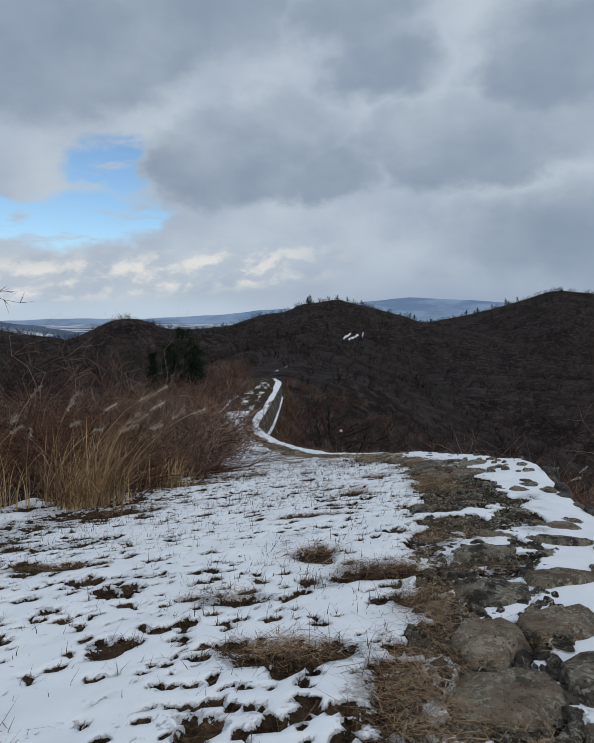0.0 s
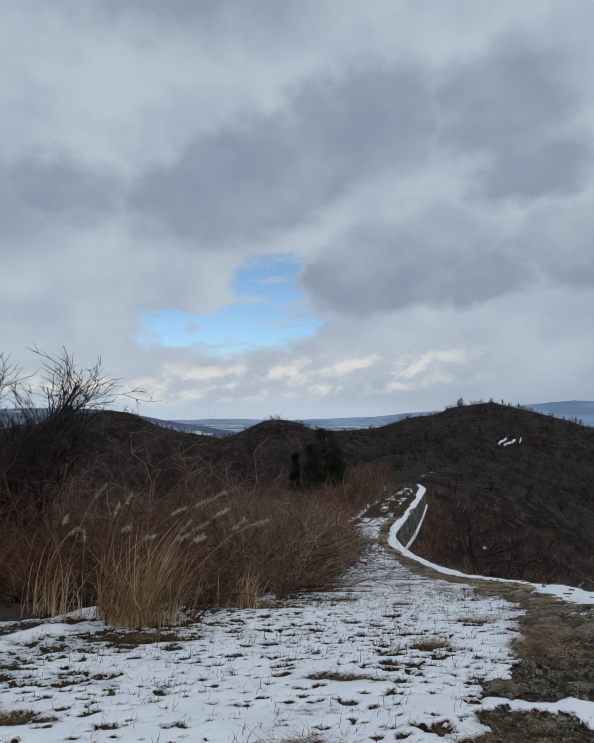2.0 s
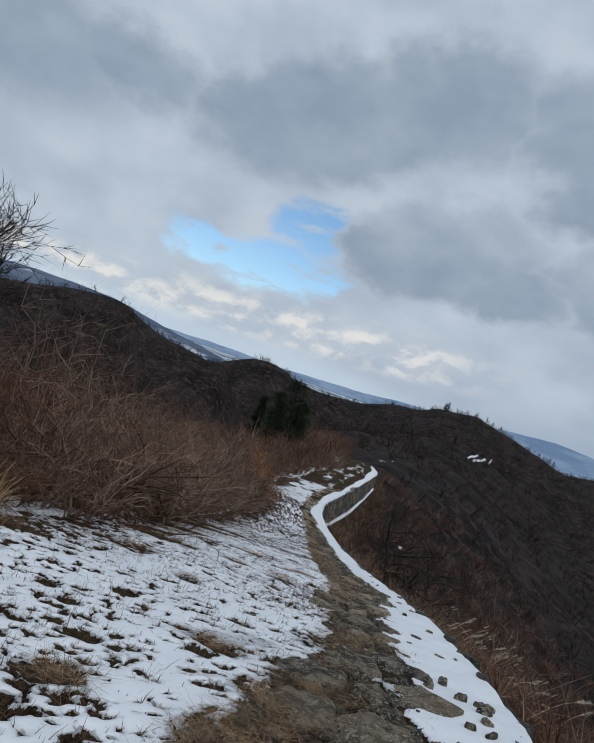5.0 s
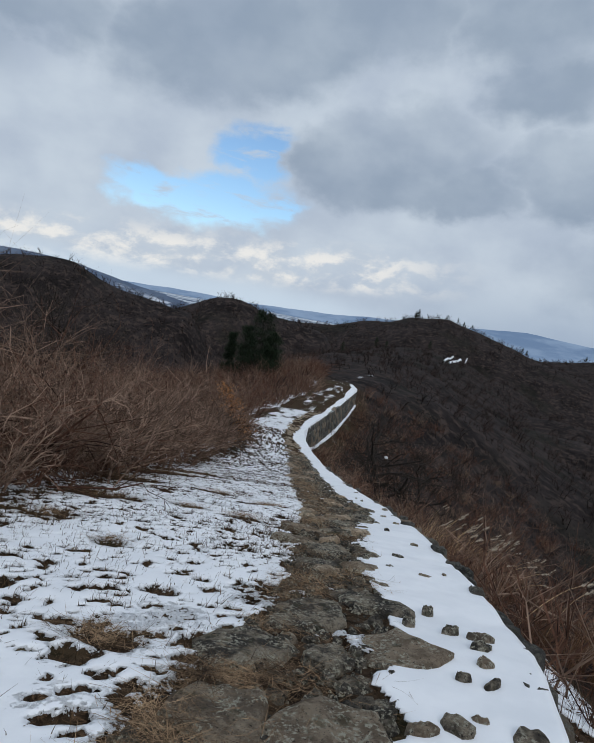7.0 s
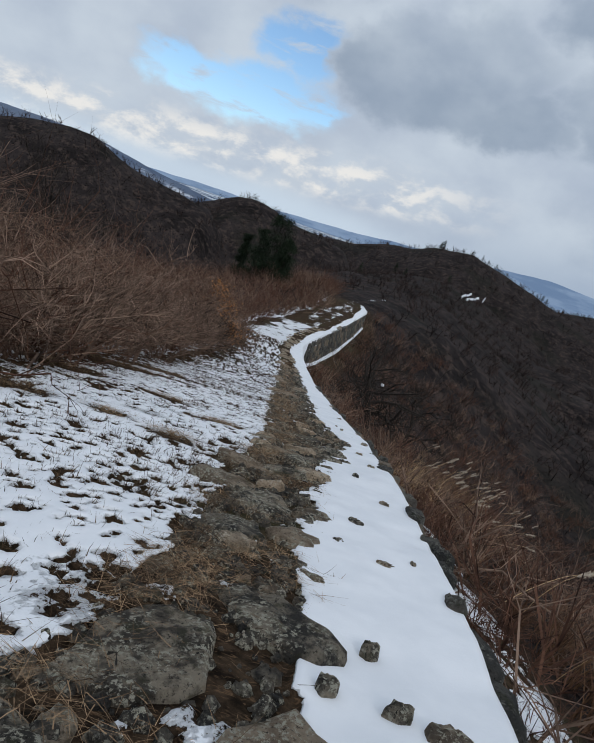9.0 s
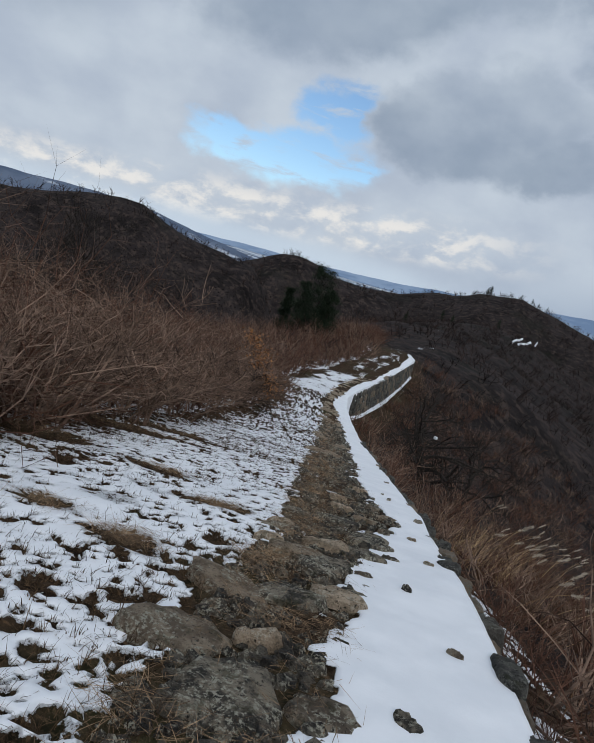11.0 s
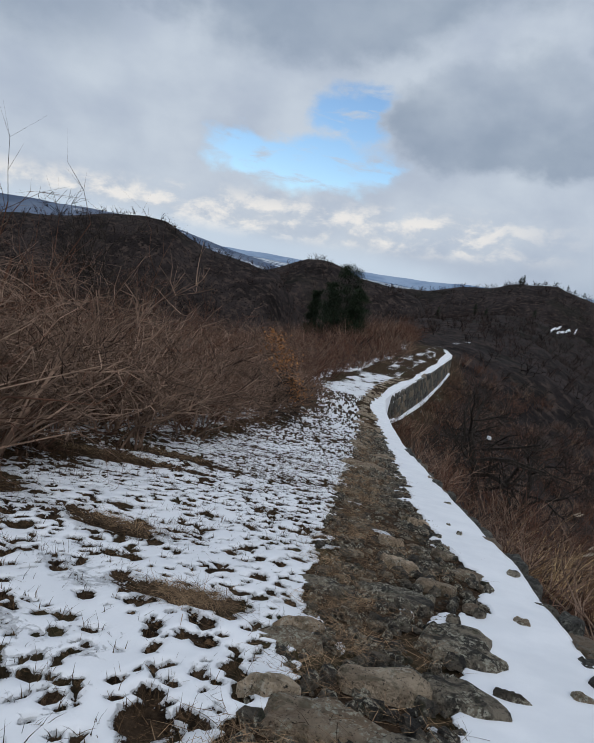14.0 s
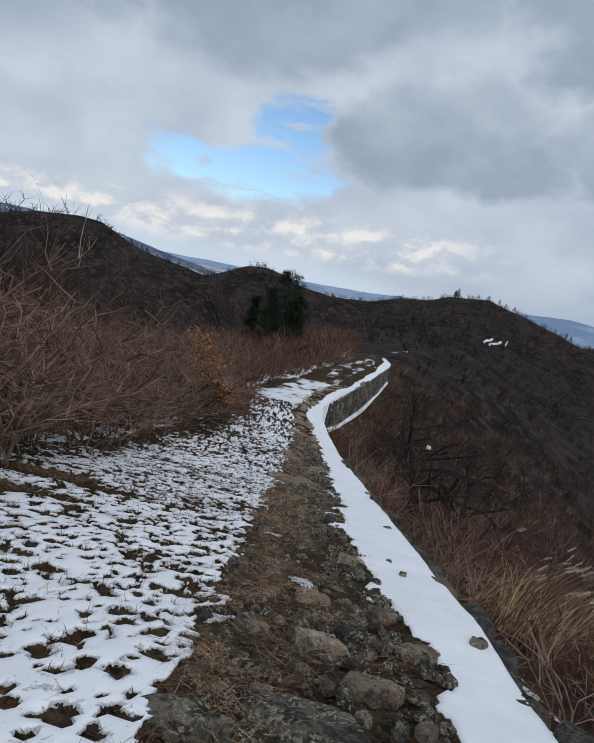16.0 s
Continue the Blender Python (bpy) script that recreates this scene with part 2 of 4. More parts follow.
def build_sky():
    tree = world.node_tree
    tree.nodes.clear()
    n = Nodes(tree)
    ray = n.node("ShaderNodeTexCoord").outputs["Generated"]
    xyz = n.node("ShaderNodeSeparateXYZ", {0: ray}).outputs
    flat = n.math("SQRT", n.math("ADD", n.math("MULTIPLY", xyz[0], xyz[0]), n.math("MULTIPLY", xyz[1], xyz[1])))
    az = n.math("DEGREES", n.math("ARCTAN2", n.math("MULTIPLY", xyz[0], -1.0), xyz[1]))
    el = n.math("DEGREES", n.math("ARCTAN2", xyz[2], flat))
    # clouds are drawn in degrees, warped so that their edges billow
    plane = n.node("ShaderNodeCombineXYZ", {0: az, 1: n.math("MULTIPLY", el, 1.4), 2: 0.0}).outputs[0]
    w1 = n.math("SUBTRACT", n.noise(plane, .2, 7, .52), .5)
    w2 = n.math("SUBTRACT", n.noise(n.node("ShaderNodeVectorMath", {0: plane, 1: (31, 7, 3)}, operation="ADD").outputs[0], .2, 7, .58), .5)
    azw = n.math("MULTIPLY_ADD", w1, 8.0, az)
    elw = n.math("MULTIPLY_ADD", w2, 5.0, el)

    def blob(a, e, ra, re, soft=.55, lean=0.0):
        da = n.math("SUBTRACT", azw, a)
        de = n.math("MULTIPLY_ADD", da, lean, n.math("SUBTRACT", elw, e))
        da, de = n.math("DIVIDE", da, ra), n.math("DIVIDE", de, re)
        d = n.math("SQRT", n.math("ADD", n.math("MULTIPLY", da, da), n.math("MULTIPLY", de, de)))
        return n.ramp(d, 1 + soft * .5, 1 - soft * .5)

    def union(*parts):
        total = parts[0]
        for p in parts[1:]:
            total = n.math("MAXIMUM", total, p)
        return total

    blue = n.node("ShaderNodeTexSky")
    blue.sky_type, blue.sun_disc, blue.sun_elevation, blue.sun_rotation, blue.altitude = "NISHITA", False, radians(34), radians(150), 500.0
    clear = blue.outputs[0]
    clear = n.node("ShaderNodeVectorMath", {0: clear, 1: (.098, .116, .127)}, operation="MULTIPLY").outputs[0]
    grain = n.noise(plane, .10, 6, .5)
    low_grain = n.noise(n.node("ShaderNodeVectorMath", {0: plane, 1: (1, 2.6, 1)}, operation="MULTIPLY").outputs[0], .22, 7, .6, .4)
    # a veil of pale cloud, brighter overhead and a little darker to the right
    veil = n.mix(n.ramp(grain, .30, .68), SKY_GREY, SKY_PALE)
    high = n.ramp(el, 38.0, 70.0)
    veil = n.mix(high, veil, SKY_TOP)
    # the lower clouds have lit crowns and dark flat bases
    crown = n.ramp(n.math("MULTIPLY_ADD", w1, 6.0, el), 19.5, 12.0, .5, 1.0)
    dark = union(n.math("MULTIPLY", union(*(blob(*b) for b in LOW_CLOUDS)), crown), *(blob(*b) for b in DARK_CLOUDS))
    dark = n.math("MULTIPLY", dark, n.ramp(n.noise(plane, .16, 6, .5), .66, .36, .76, 1.0))
    body = n.mix(n.math("MULTIPLY", dark, .76), veil, SKY_DARK)
    # blue openings
    gap = union(*(blob(*b) for b in OPENINGS))
    gap = n.math("MULTIPLY", gap, n.ramp(dark, .6, .15))
    sky = n.mix(n.math("MULTIPLY", gap, n.ramp(low_grain, .72, .5, .15, 1.0)), body, clear)
    # low rows of cumulus over the plain, rising a little to the right, with lit tops and grey bellies
    row = n.math("MULTIPLY_ADD", az, .085, el)
    puffs = n.node("ShaderNodeVectorMath", {0: n.node("ShaderNodeCombineXYZ", {0: az, 1: n.math("MULTIPLY", row, 1.7), 2: 9.0}).outputs[0], 1: (1, 1, 1)}, operation="MULTIPLY").outputs[0]
    lump = n.noise(puffs, .23, 8, .6, .2)
    above = n.noise(n.node("ShaderNodeVectorMath", {0: puffs, 1: (.4, 1.5, 0)}, operation="ADD").outputs[0], .23, 8, .6, .2)
    window = n.math("MULTIPLY", n.ramp(row, 2.4, 4.0), n.ramp(row, 8.2, 5.8))
    window = n.math("MULTIPLY", window, n.ramp(az, -8.0, 6.0))
    lit = n.ramp(n.math("SUBTRACT", lump, above), -.10, .14)
    sky = n.mix(n.math("MULTIPLY", window, n.ramp(lump, .34, .56)), sky, n.mix(lit, SKY_BELLY, SKY_BANK))
    low = n.math("MULTIPLY", n.ramp(el, 7.0, 0.0), n.ramp(az, 8.0, -14.0))
    sky = n.mix(n.math("MULTIPLY", low, .85), sky, SKY_HAZE)
    left_low = n.math("MULTIPLY", n.ramp(el, 2.4, 0.2), n.ramp(az, -4.0, 10.0))
    sky = n.mix(n.math("MULTIPLY", left_low, .75), sky, SKY_LOW)
    back = n.node("ShaderNodeBackground", {0: sky, 1: 1.0}).outputs[0]
    tree.links.new(back, n.node("ShaderNodeOutputWorld").inputs[0])


# colours of the sky, and its clouds: bearing, height, half width, half height (degrees), softness, lean
SKY_GREY, SKY_PALE, SKY_TOP = (.41, .485, .59), (.525, .605, .69), (.76, .85, .95)
SKY_DARK, SKY_BANK, SKY_BELLY = (.225, .297, .395), (.77, .775, .76), (.50, .57, .65)
SKY_HAZE, SKY_LOW = (.31, .395, .515), (.54, .65, .76)
LOW_CLOUDS = [(5.5, 14.6, 9.2, 4.3, .42, .03), (-3, 13.6, 4.5, 2.6, .6, .0), (1.5, 17.0, 7.0, 3.6, .6, 0.0), (-17, 16.0, 11.5, 4.2, .45, .03)]
DARK_CLOUDS = [(19, 23.2, 13.5, 5.6, .5, .26), (9, 27.5, 9, 5.0, .6, .1), (-5, 28, 8, 4.6, .8, .0), (-25, 21.5, 8, 5.0, .8, 0.0), (-8, 22.5, 5, 3.0, .9, .0),
               (52, 19, 12, 6.0, .9, .0), (38, 20.5, 7, 2.8, .9, .0), (30, 40, 18, 6.0, .9, .0), (-33, 28, 9, 7, .9, 0.0), (-28, 7, 14, 4.5, 1.0, 0.0)]
OPENINGS = [(17.6, 13.2, 3.9, 2.6, .6, .0), (20.5, 8.6, 7.5, 2.3, .75, .10), (26.5, 8.4, 4.5, 1.9, .6, .0), (15.0, 9.2, 3.2, 1.1, .6, .1)]
build_sky()

sun = new("sun", bpy.data.lights.new("sun", "SUN"))
sun.data.energy, sun.data.angle, sun.data.color = 0.9, radians(25), (1.0, .96, .9)
sun.matrix_world = look((0, 0, 60), Vector((0, 0, 60)) + Vector((-math.sin(radians(150)) * .8, -math.cos(radians(150)) * .8, -.62)))

# ---- materials ----
def material(name):
    m = bpy.data.materials.new(name)
    m.use_nodes = True
    m.node_tree.nodes.clear()
    n = Nodes(m.node_tree)
    shader = n.node("ShaderNodeBsdfPrincipled")
    m.node_tree.links.new(shader.outputs[0], n.node("ShaderNodeOutputMaterial").inputs[0])
    return m, n, shader


def bump(n, shader, h, strength, distance):
    b = n.node("ShaderNodeBump", {"Strength": strength, "Distance": distance, "Height": h})
    n.put(shader.inputs["Normal"], b.outputs[0])


def ground_material():
    m, n, s = material("ground")
    p = n.node("ShaderNodeTexCoord").outputs["Object"]
    snow = n.node("ShaderNodeAttribute")
    snow.attribute_name = "snow"
    kind = n.node("ShaderNodeAttribute")
    kind.attribute_name = "far"
    cover = snow.outputs["Fac"]
    far = kind.outputs["Fac"]
    fine = n.noise(p, 9.0, 6, .62)
    grit = n.noise(p, 60.0, 3, .6)
    broad = n.noise(p, .7, 4, .55)
    stretched = n.node("ShaderNodeVectorMath", {0: p, 1: (14, 40, 14)}, operation="MULTIPLY").outputs[0]
    straw = n.noise(stretched, 1.0, 3, .65, 1.2)
    earth = n.mix(n.ramp(fine, .35, .65), (.010, .007, .005), (.060, .040, .026))
    earth = n.mix(n.ramp(straw, .52, .68), earth, (.13, .08, .047))
    earth = n.mix(n.math("MULTIPLY", n.ramp(broad, .5, .7), .5), earth, (.055, .058, .028))
    wood = n.mix(n.ramp(n.noise(p, .09, 5, .6), .3, .7), (.0105, .009, .0092), (.034, .028, .0275))
    wood = n.mix(n.ramp(n.noise(p, .45, 6, .7), .48, .62), wood, (.054, .041, .036))
    wood = n.mix(n.ramp(n.noise(p, 1.7, 4, .7), .54, .62), wood, (.004, .003, .0028))
    wood = n.mix(n.math("MULTIPLY", n.ramp(n.noise(p, .03, 4, .6), .52, .66), .5), wood, (.012, .014, .010))
    soil = n.mix(n.ramp(far, 0.0, .4), earth, wood)
    # far plain: snowy fields with blue-grey distance haze put into their colours
    hazed_fields = n.mix(n.ramp(n.noise(n.node("ShaderNodeVectorMath", {0: p, 1: (.0022, .0075, 1)}, operation="MULTIPLY").outputs[0], 1.0, 5, .65), .42, .6), (.05, .085, .15), (.60, .65, .70))
    soil = n.mix(n.ramp(far, .55, .95), soil, hazed_fields)
    specks = n.math("ADD", n.math("MULTIPLY", n.math("SUBTRACT", n.noise(p, 16.0, 5, .65), .5), .46), n.math("MULTIPLY", n.math("SUBTRACT", n.noise(p, 46.0, 4, .6), .5), .36))
    ragged = n.math("ADD", cover, specks)
    white = n.ramp(ragged, .555, .60)
    white = n.math("MULTIPLY", white, n.ramp(far, .8, .6))
    snow_colour = n.mix(n.ramp(n.noise(p, 2.2, 4, .6), .3, .7), (.69, .715, .755), (.76, .78, .815))
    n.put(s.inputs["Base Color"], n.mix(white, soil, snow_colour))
    n.put(s.inputs["Roughness"], n.ramp(white, 0.0, 1.0, .95, .6))
    n.put(s.inputs["Specular IOR Level"], n.ramp(white, 0.0, 1.0, .04, .25))
    lift = n.math("ADD", n.math("MULTIPLY", n.ramp(ragged, .50, .70), 1.0), n.math("MULTIPLY", n.math("MULTIPLY", grit, n.ramp(white, 1.0, 0.0, .05, .6)), 1.0))
    lift = n.math("ADD", lift, n.math("MULTIPLY", straw, n.ramp(white, 1.0, 0.0, .02, .35)))
    bump(n, s, lift, .9, .035)
    return m


def stone_material(name, dark, pale, lichen):
    m, n, s = material(name)
    p = n.node("ShaderNodeNewGeometry").outputs["Position"]
    rnd = n.node("ShaderNodeObjectInfo").outputs["Random"]
    q = n.node("ShaderNodeVectorMath", {0: p, 1: n.node("ShaderNodeCombineXYZ", {0: n.math("MULTIPLY", rnd, 53.0), 1: rnd, 2: 0.0}).outputs[0]}, operation="ADD").outputs[0]
    base = n.mix(n.ramp(n.noise(q, 7.0, 6, .65), .41, .60), dark, pale)
    base = n.mix(n.ramp(n.noise(q, 21.0, 8, .74), .45, .35), base, (.026, .024, .021))
    base = n.mix(n.math("MULTIPLY", n.ramp(rnd, .55, 1.0), .55), base, (.40, .295, .205))
    base = n.mix(n.math("MULTIPLY", n.ramp(rnd, .30, .0), .6), base, (.032, .032, .033))
    spots = n.ramp(n.noise(q, 38.0, 5, .68), .50, .58)
    base = n.mix(n.math("MULTIPLY", spots, n.ramp(n.noise(q, 5.0, 4, .6), .44, .56)), base, lichen)
    base = n.mix(n.math("MULTIPLY", n.ramp(n.noise(q, 9.0, 4, .6), .57, .66), .5), base, (.046, .048, .022))
    n.put(s.inputs["Base Color"], base)
    s.inputs["Roughness"].default_value = .9
    s.inputs["Specular IOR Level"].default_value = .2
    h = n.math("ADD", n.math("MULTIPLY", n.noise(q, 9.0, 8, .68), 1.0), n.math("MULTIPLY", n.noise(q, 70.0, 4, .6), .22))
    base_dark = n.ramp(n.noise(q, 55.0, 5, .7), .33, .43)
    n.put(s.inputs["Base Color"], n.mix(base_dark, (.014, .013, .012), base))
    bump(n, s, h, 1.0, .22)
    return m


def plain_material(name, dark, pale, scale=8.0, rough=.9, island=0.6, stretch=(1, 1, 1)):
    """Colour by noise, with each blade or twig a little different."""
    m, n, s = material(name)
    p = n.node("ShaderNodeTexCoord").outputs["Object"]
    p = n.node("ShaderNodeVectorMath", {0: p, 1: stretch}, operation="MULTIPLY").outputs[0]
    isl = n.node("ShaderNodeNewGeometry").outputs["Random Per Island"]
    rnd = n.node("ShaderNodeObjectInfo").outputs["Random"]
    f = n.math("ADD", n.math("MULTIPLY", n.noise(p, scale, 4, .6), 1.0 - island * .5), n.math("MULTIPLY", n.math("ADD", n.math("MULTIPLY", isl, .7), n.math("MULTIPLY", rnd, .3)), island * .6))
    n.put(s.inputs["Base Color"], n.mix(n.ramp(f, .3, .8), dark, pale))
    s.inputs["Roughness"].default_value = rough
    s.inputs["Specular IOR Level"].default_value = .08
    bump(n, s, n.noise(p, scale * 4, 3, .6), .4, .01)
    return m


GROUND = ground_material()
STONE = stone_material("weathered_stone", (.050, .046, .040), (.33, .285, .22), (.50, .48, .39))
TAN_STONE = stone_material("tan_stone", (.38, .295, .21), (.66, .53, .39), (.62, .55, .44))
WALL_STONE = stone_material("wall_stone", (.06, .06, .056), (.14, .135, .12), (.22, .22, .19))
TWIG = plain_material("shrub_twig", (.018, .010, .008), (.17, .088, .060), 3.0)
PALE_TWIG = plain_material("grey_twig", (.024, .015, .012), (.33, .225, .168), 3.0)
FAR_TWIG = plain_material("far_wood", (.014, .011, .0105), (.078, .056, .050), .05, .95, .8)
BARK = plain_material("dark_bark", (.014, .012, .011), (.055, .046, .040), 14.0, .9, .2, (1, 1, .3))
STRAW = plain_material("dry_straw", (.022, .013, .009), (.43, .29, .175), 4.0)
TUFT = plain_material("dry_tuft", (.020, .014, .009), (.16, .10, .056), 4.0)
REED = plain_material("silver_grass", (.14, .08, .036), (.78, .56, .32), 2.0)
RUST = plain_material("rusty_grass", (.032, .017, .010), (.165, .092, .052), 2.0)
PLUME = plain_material("grass_plume", (.33, .27, .20), (.62, .55, .46), 12.0)
NEEDLE = plain_material("pine_needle", (.008, .014, .009), (.034, .050, .028), 1.0)
LEAF = plain_material("withered_leaf", (.13, .055, .02), (.40, .19, .07), 3.0)
SNOW = plain_material("snow", (.69, .73, .79), (.81, .83, .87), 2.0, .6, .1)


WATER_M, _wn, _ws = material("water")
_ws.inputs["Base Color"].default_value = (.30, .38, .46, 1)
_ws.inputs["Roughness"].default_value = .18
bump(_wn, _ws, _wn.noise(_wn.node("ShaderNodeTexCoord").outputs["Object"], .05, 4, .6), .3, .6)


# ---- mesh helpers ----
def mesh_from(name, verts, faces, mat, smooth_shade=False, attrs=None):
    """A mesh from arrays: verts n x 3, faces m x 3 or m x 4."""
    me = bpy.data.meshes.new(name)
    verts, faces = np.asarray(verts, np.float32), np.asarray(faces, np.int32)
    k = faces.shape[1]
    me.vertices.add(len(verts))
    me.vertices.foreach_set("co", verts.ravel())
    me.loops.add(faces.size)
    me.loops.foreach_set("vertex_index", faces.ravel())
    me.polygons.add(len(faces))
    me.polygons.foreach_set("loop_start", np.arange(len(faces), dtype=np.int32) * k)
    me.polygons.foreach_set("use_smooth", np.full(len(faces), smooth_shade))
    for key, values in (attrs or {}).items():
        me.attributes.new(key, "FLOAT", "POINT").data.foreach_set("value", np.asarray(values, np.float32))
    me.materials.append(mat)
    me.update(calc_edges=True)
    me.validate()
    return me


def part(name, me, parent, label=""):
    ob = new(name, me)
    ob.parent = parent
    return tagged(ob, label) if label else ob


def empty(name, at=(0, 0, 0)):
    ob = new(name)
    ob.empty_display_size = .2
    ob.location = at
    return ob


def tubes(paths, sides=3):
    """Tapered tubes along paths of (point, radius); returns verts and quads."""
    V, F = [], []
    ring = [(math.cos(2 * math.pi * k / sides), math.sin(2 * math.pi * k / sides)) for k in range(sides)]
    for path in paths:
        start = len(V)
        for i, (p, r) in enumerate(path):
            d = (path[min(i + 1, len(path) - 1)][0] - path[max(i - 1, 0)][0]).normalized()
            a = d.orthogonal().normalized()
            b = d.cross(a)
            V += [tuple(p + a * (c * r) + b * (s * r)) for c, s in ring]
        for i in range(len(path) - 1):
            for k in range(sides):
                q, w = start + i * sides, (k + 1) % sides
                F.append((q + k, q + w, q + sides + w, q + sides + k))
    return np.array(V), np.array(F)


def blades(roots, lengths, lean, direction, width, droop=0.5, segments=2, plane=None):
    """Flat tapering blades: arrays of roots, lengths, lean from upright (radians), heading (radians), width."""
    n = len(roots)
    side = np.stack([-np.sin(direction), np.cos(direction), np.zeros(n)], -1)
    V = []
    pos = roots.copy()
    for k in range(segments + 1):
        t = k / segments
        w = (width * (1 - .85 * t))[:, None] / 2
        V += [pos - side * w, pos + side * w]
        ang = lean + droop * t
        step = np.stack([np.sin(ang) * np.cos(direction), np.sin(ang) * np.sin(direction), np.cos(ang)], -1)
        pos = pos + step * (lengths / segments)[:, None]
    V = np.stack(V, 1).reshape(-1, 3)
    per = 2 * (segments + 1)
    base = (np.arange(n) * per)[:, None]
    F = np.concatenate([base + np.array([[2 * k, 2 * k + 1, 2 * k + 3, 2 * k + 2]]) for k in range(segments)], 0)
    return V, F


def repeat(V, F, at, turn, size):
    """Many copies of one small mesh joined into one: places, turns about z, sizes."""
    c, s = np.cos(turn), np.sin(turn)
    P = V[None] * size[:, None, None]
    X = P[..., 0] * c[:, None] - P[..., 1] * s[:, None] + at[:, 0:1]
    Y = P[..., 0] * s[:, None] + P[..., 1] * c[:, None] + at[:, 1:2]
    Z = P[..., 2] + at[:, 2:3]
    return np.stack([X, Y, Z], -1).reshape(-1, 3), (F[None] + (np.arange(len(at)) * len(V))[:, None, None]).reshape(-1, F.shape[1])


def stacked(pieces):
    V, F, k = [], [], 0
    for v, f in pieces:
        V.append(v)
        F.append(f + k)
        k += len(v)
    return np.concatenate(V), np.concatenate(F)


# ---- ground ----
def steps_between(a, b, first, growth):
    out, x, d = [], a, first
    while abs(x - a) < abs(b - a):
        x += d if b > a else -d
        d *= growth
        out.append(x)
    return out


def build_ground():
    xs = np.array(sorted(steps_between(-5.2, -4600, .05, 1.07) + list(np.arange(-5.2, 5.0, .03)) + steps_between(4.98, 4600, .05, 1.07)))
    ys = np.array(sorted(steps_between(.5, -4600, .1, 1.12) + list(np.arange(.5, 14, .03)) + list(np.arange(14, 26, .045)) + steps_between(25.95, 4700, .05, 1.022)))
    xs = np.array(sorted(set(np.round(xs[np.abs(xs - 4.0) > .045], 4)) | {3.96, 3.999, 4.001, 4.04}))
    X, Y = np.meshgrid(xs, ys)
    # the columns bend along the wall so that its edge is clean
    X = X + (outer_x(Y) - 4.0) * smooth(60, 4, np.abs(X - 4.0)) * smooth(-30, 0, Y) * smooth(135, 100, Y)
    Z = height(X, Y)
    C = snow_cover(X, Y)
    near = (1 - smooth(40, 90, Y)) * (np.abs(X) < 30)
    Z = Z + near * (.042 * smooth(.48, .66, C) + .02 * fbm(X * 3, Y * 3, 3, 91) + .05 * fbm(X * .8, Y * .8, 2, 93))
    R = np.hypot(X, Y)
    far = .45 * np.maximum(smooth(-.5, 2.5, scrub_x(Y) - X), np.maximum(smooth(1.0, 4, X - outer_x(Y)), smooth(85, 115, Y)))
    far = np.where(Y < -4, .2, far)
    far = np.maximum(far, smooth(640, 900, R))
    nx, ny = len(xs), len(ys)
    i = (np.arange(ny - 1)[:, None] * nx + np.arange(nx - 1)[None]).ravel()
    F = np.stack([i, i + 1, i + nx + 1, i + nx], -1)
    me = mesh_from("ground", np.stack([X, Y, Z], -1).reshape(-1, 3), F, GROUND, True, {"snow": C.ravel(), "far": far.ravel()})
    tagged(new("ground", me), "snow-dusted ridge meadow, brown wooded slopes and haze-tinted far plain", "ground", kind="structure")


build_ground()

me = mesh_from("water", [(-4600, 900, -97), (4600, 900, -97), (4600, 4600, -97), (-4600, 4600, -97)], [(0, 1, 2, 3)], WATER_M)
tagged(new("water", me), "pale grey-blue bay beyond the hills", "water", kind="structure")


def build_far_mountains():
    m, n, s = material("far_mountains")
    p = n.node("ShaderNodeTexCoord").outputs["Object"]
    # no lamp: the blue of distance haze is put into the emitted colour
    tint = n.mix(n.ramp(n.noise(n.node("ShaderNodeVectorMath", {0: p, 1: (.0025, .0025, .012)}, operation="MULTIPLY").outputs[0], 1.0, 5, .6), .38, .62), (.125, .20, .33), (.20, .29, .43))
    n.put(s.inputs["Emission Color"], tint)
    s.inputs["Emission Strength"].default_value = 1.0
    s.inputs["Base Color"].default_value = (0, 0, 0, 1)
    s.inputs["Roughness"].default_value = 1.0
    b = np.linspace(-75, 75, 400)
    top = np.interp(b, [-75, -40, -26, -19, -15, -11, -8, -4, 0, 5, 12, 20, 28, 40, 75], [.6, .8, .9, 1.2, 1.4, 1.7, 1.3, .9, .7, .3, -.3, -.45, -.5, -.4, -.4])
    top = top + .18 * fbm(b / 4, b * 0, 5, 3)
    rad, d = np.radians(b), 4650.0
    lo = np.stack([-np.sin(rad) * d, np.cos(rad) * d, np.full(400, -140.0)], -1)
    hi = np.stack([-np.sin(rad) * d, np.cos(rad) * d, d * np.tan(np.radians(top))], -1)
    i = np.arange(399)
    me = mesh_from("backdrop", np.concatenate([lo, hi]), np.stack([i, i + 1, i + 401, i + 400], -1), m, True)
    tagged(new("backdrop", me), "mountain backdrop on the horizon, haze blue put into its glow", "mountains", kind="structure")


build_far_mountains()


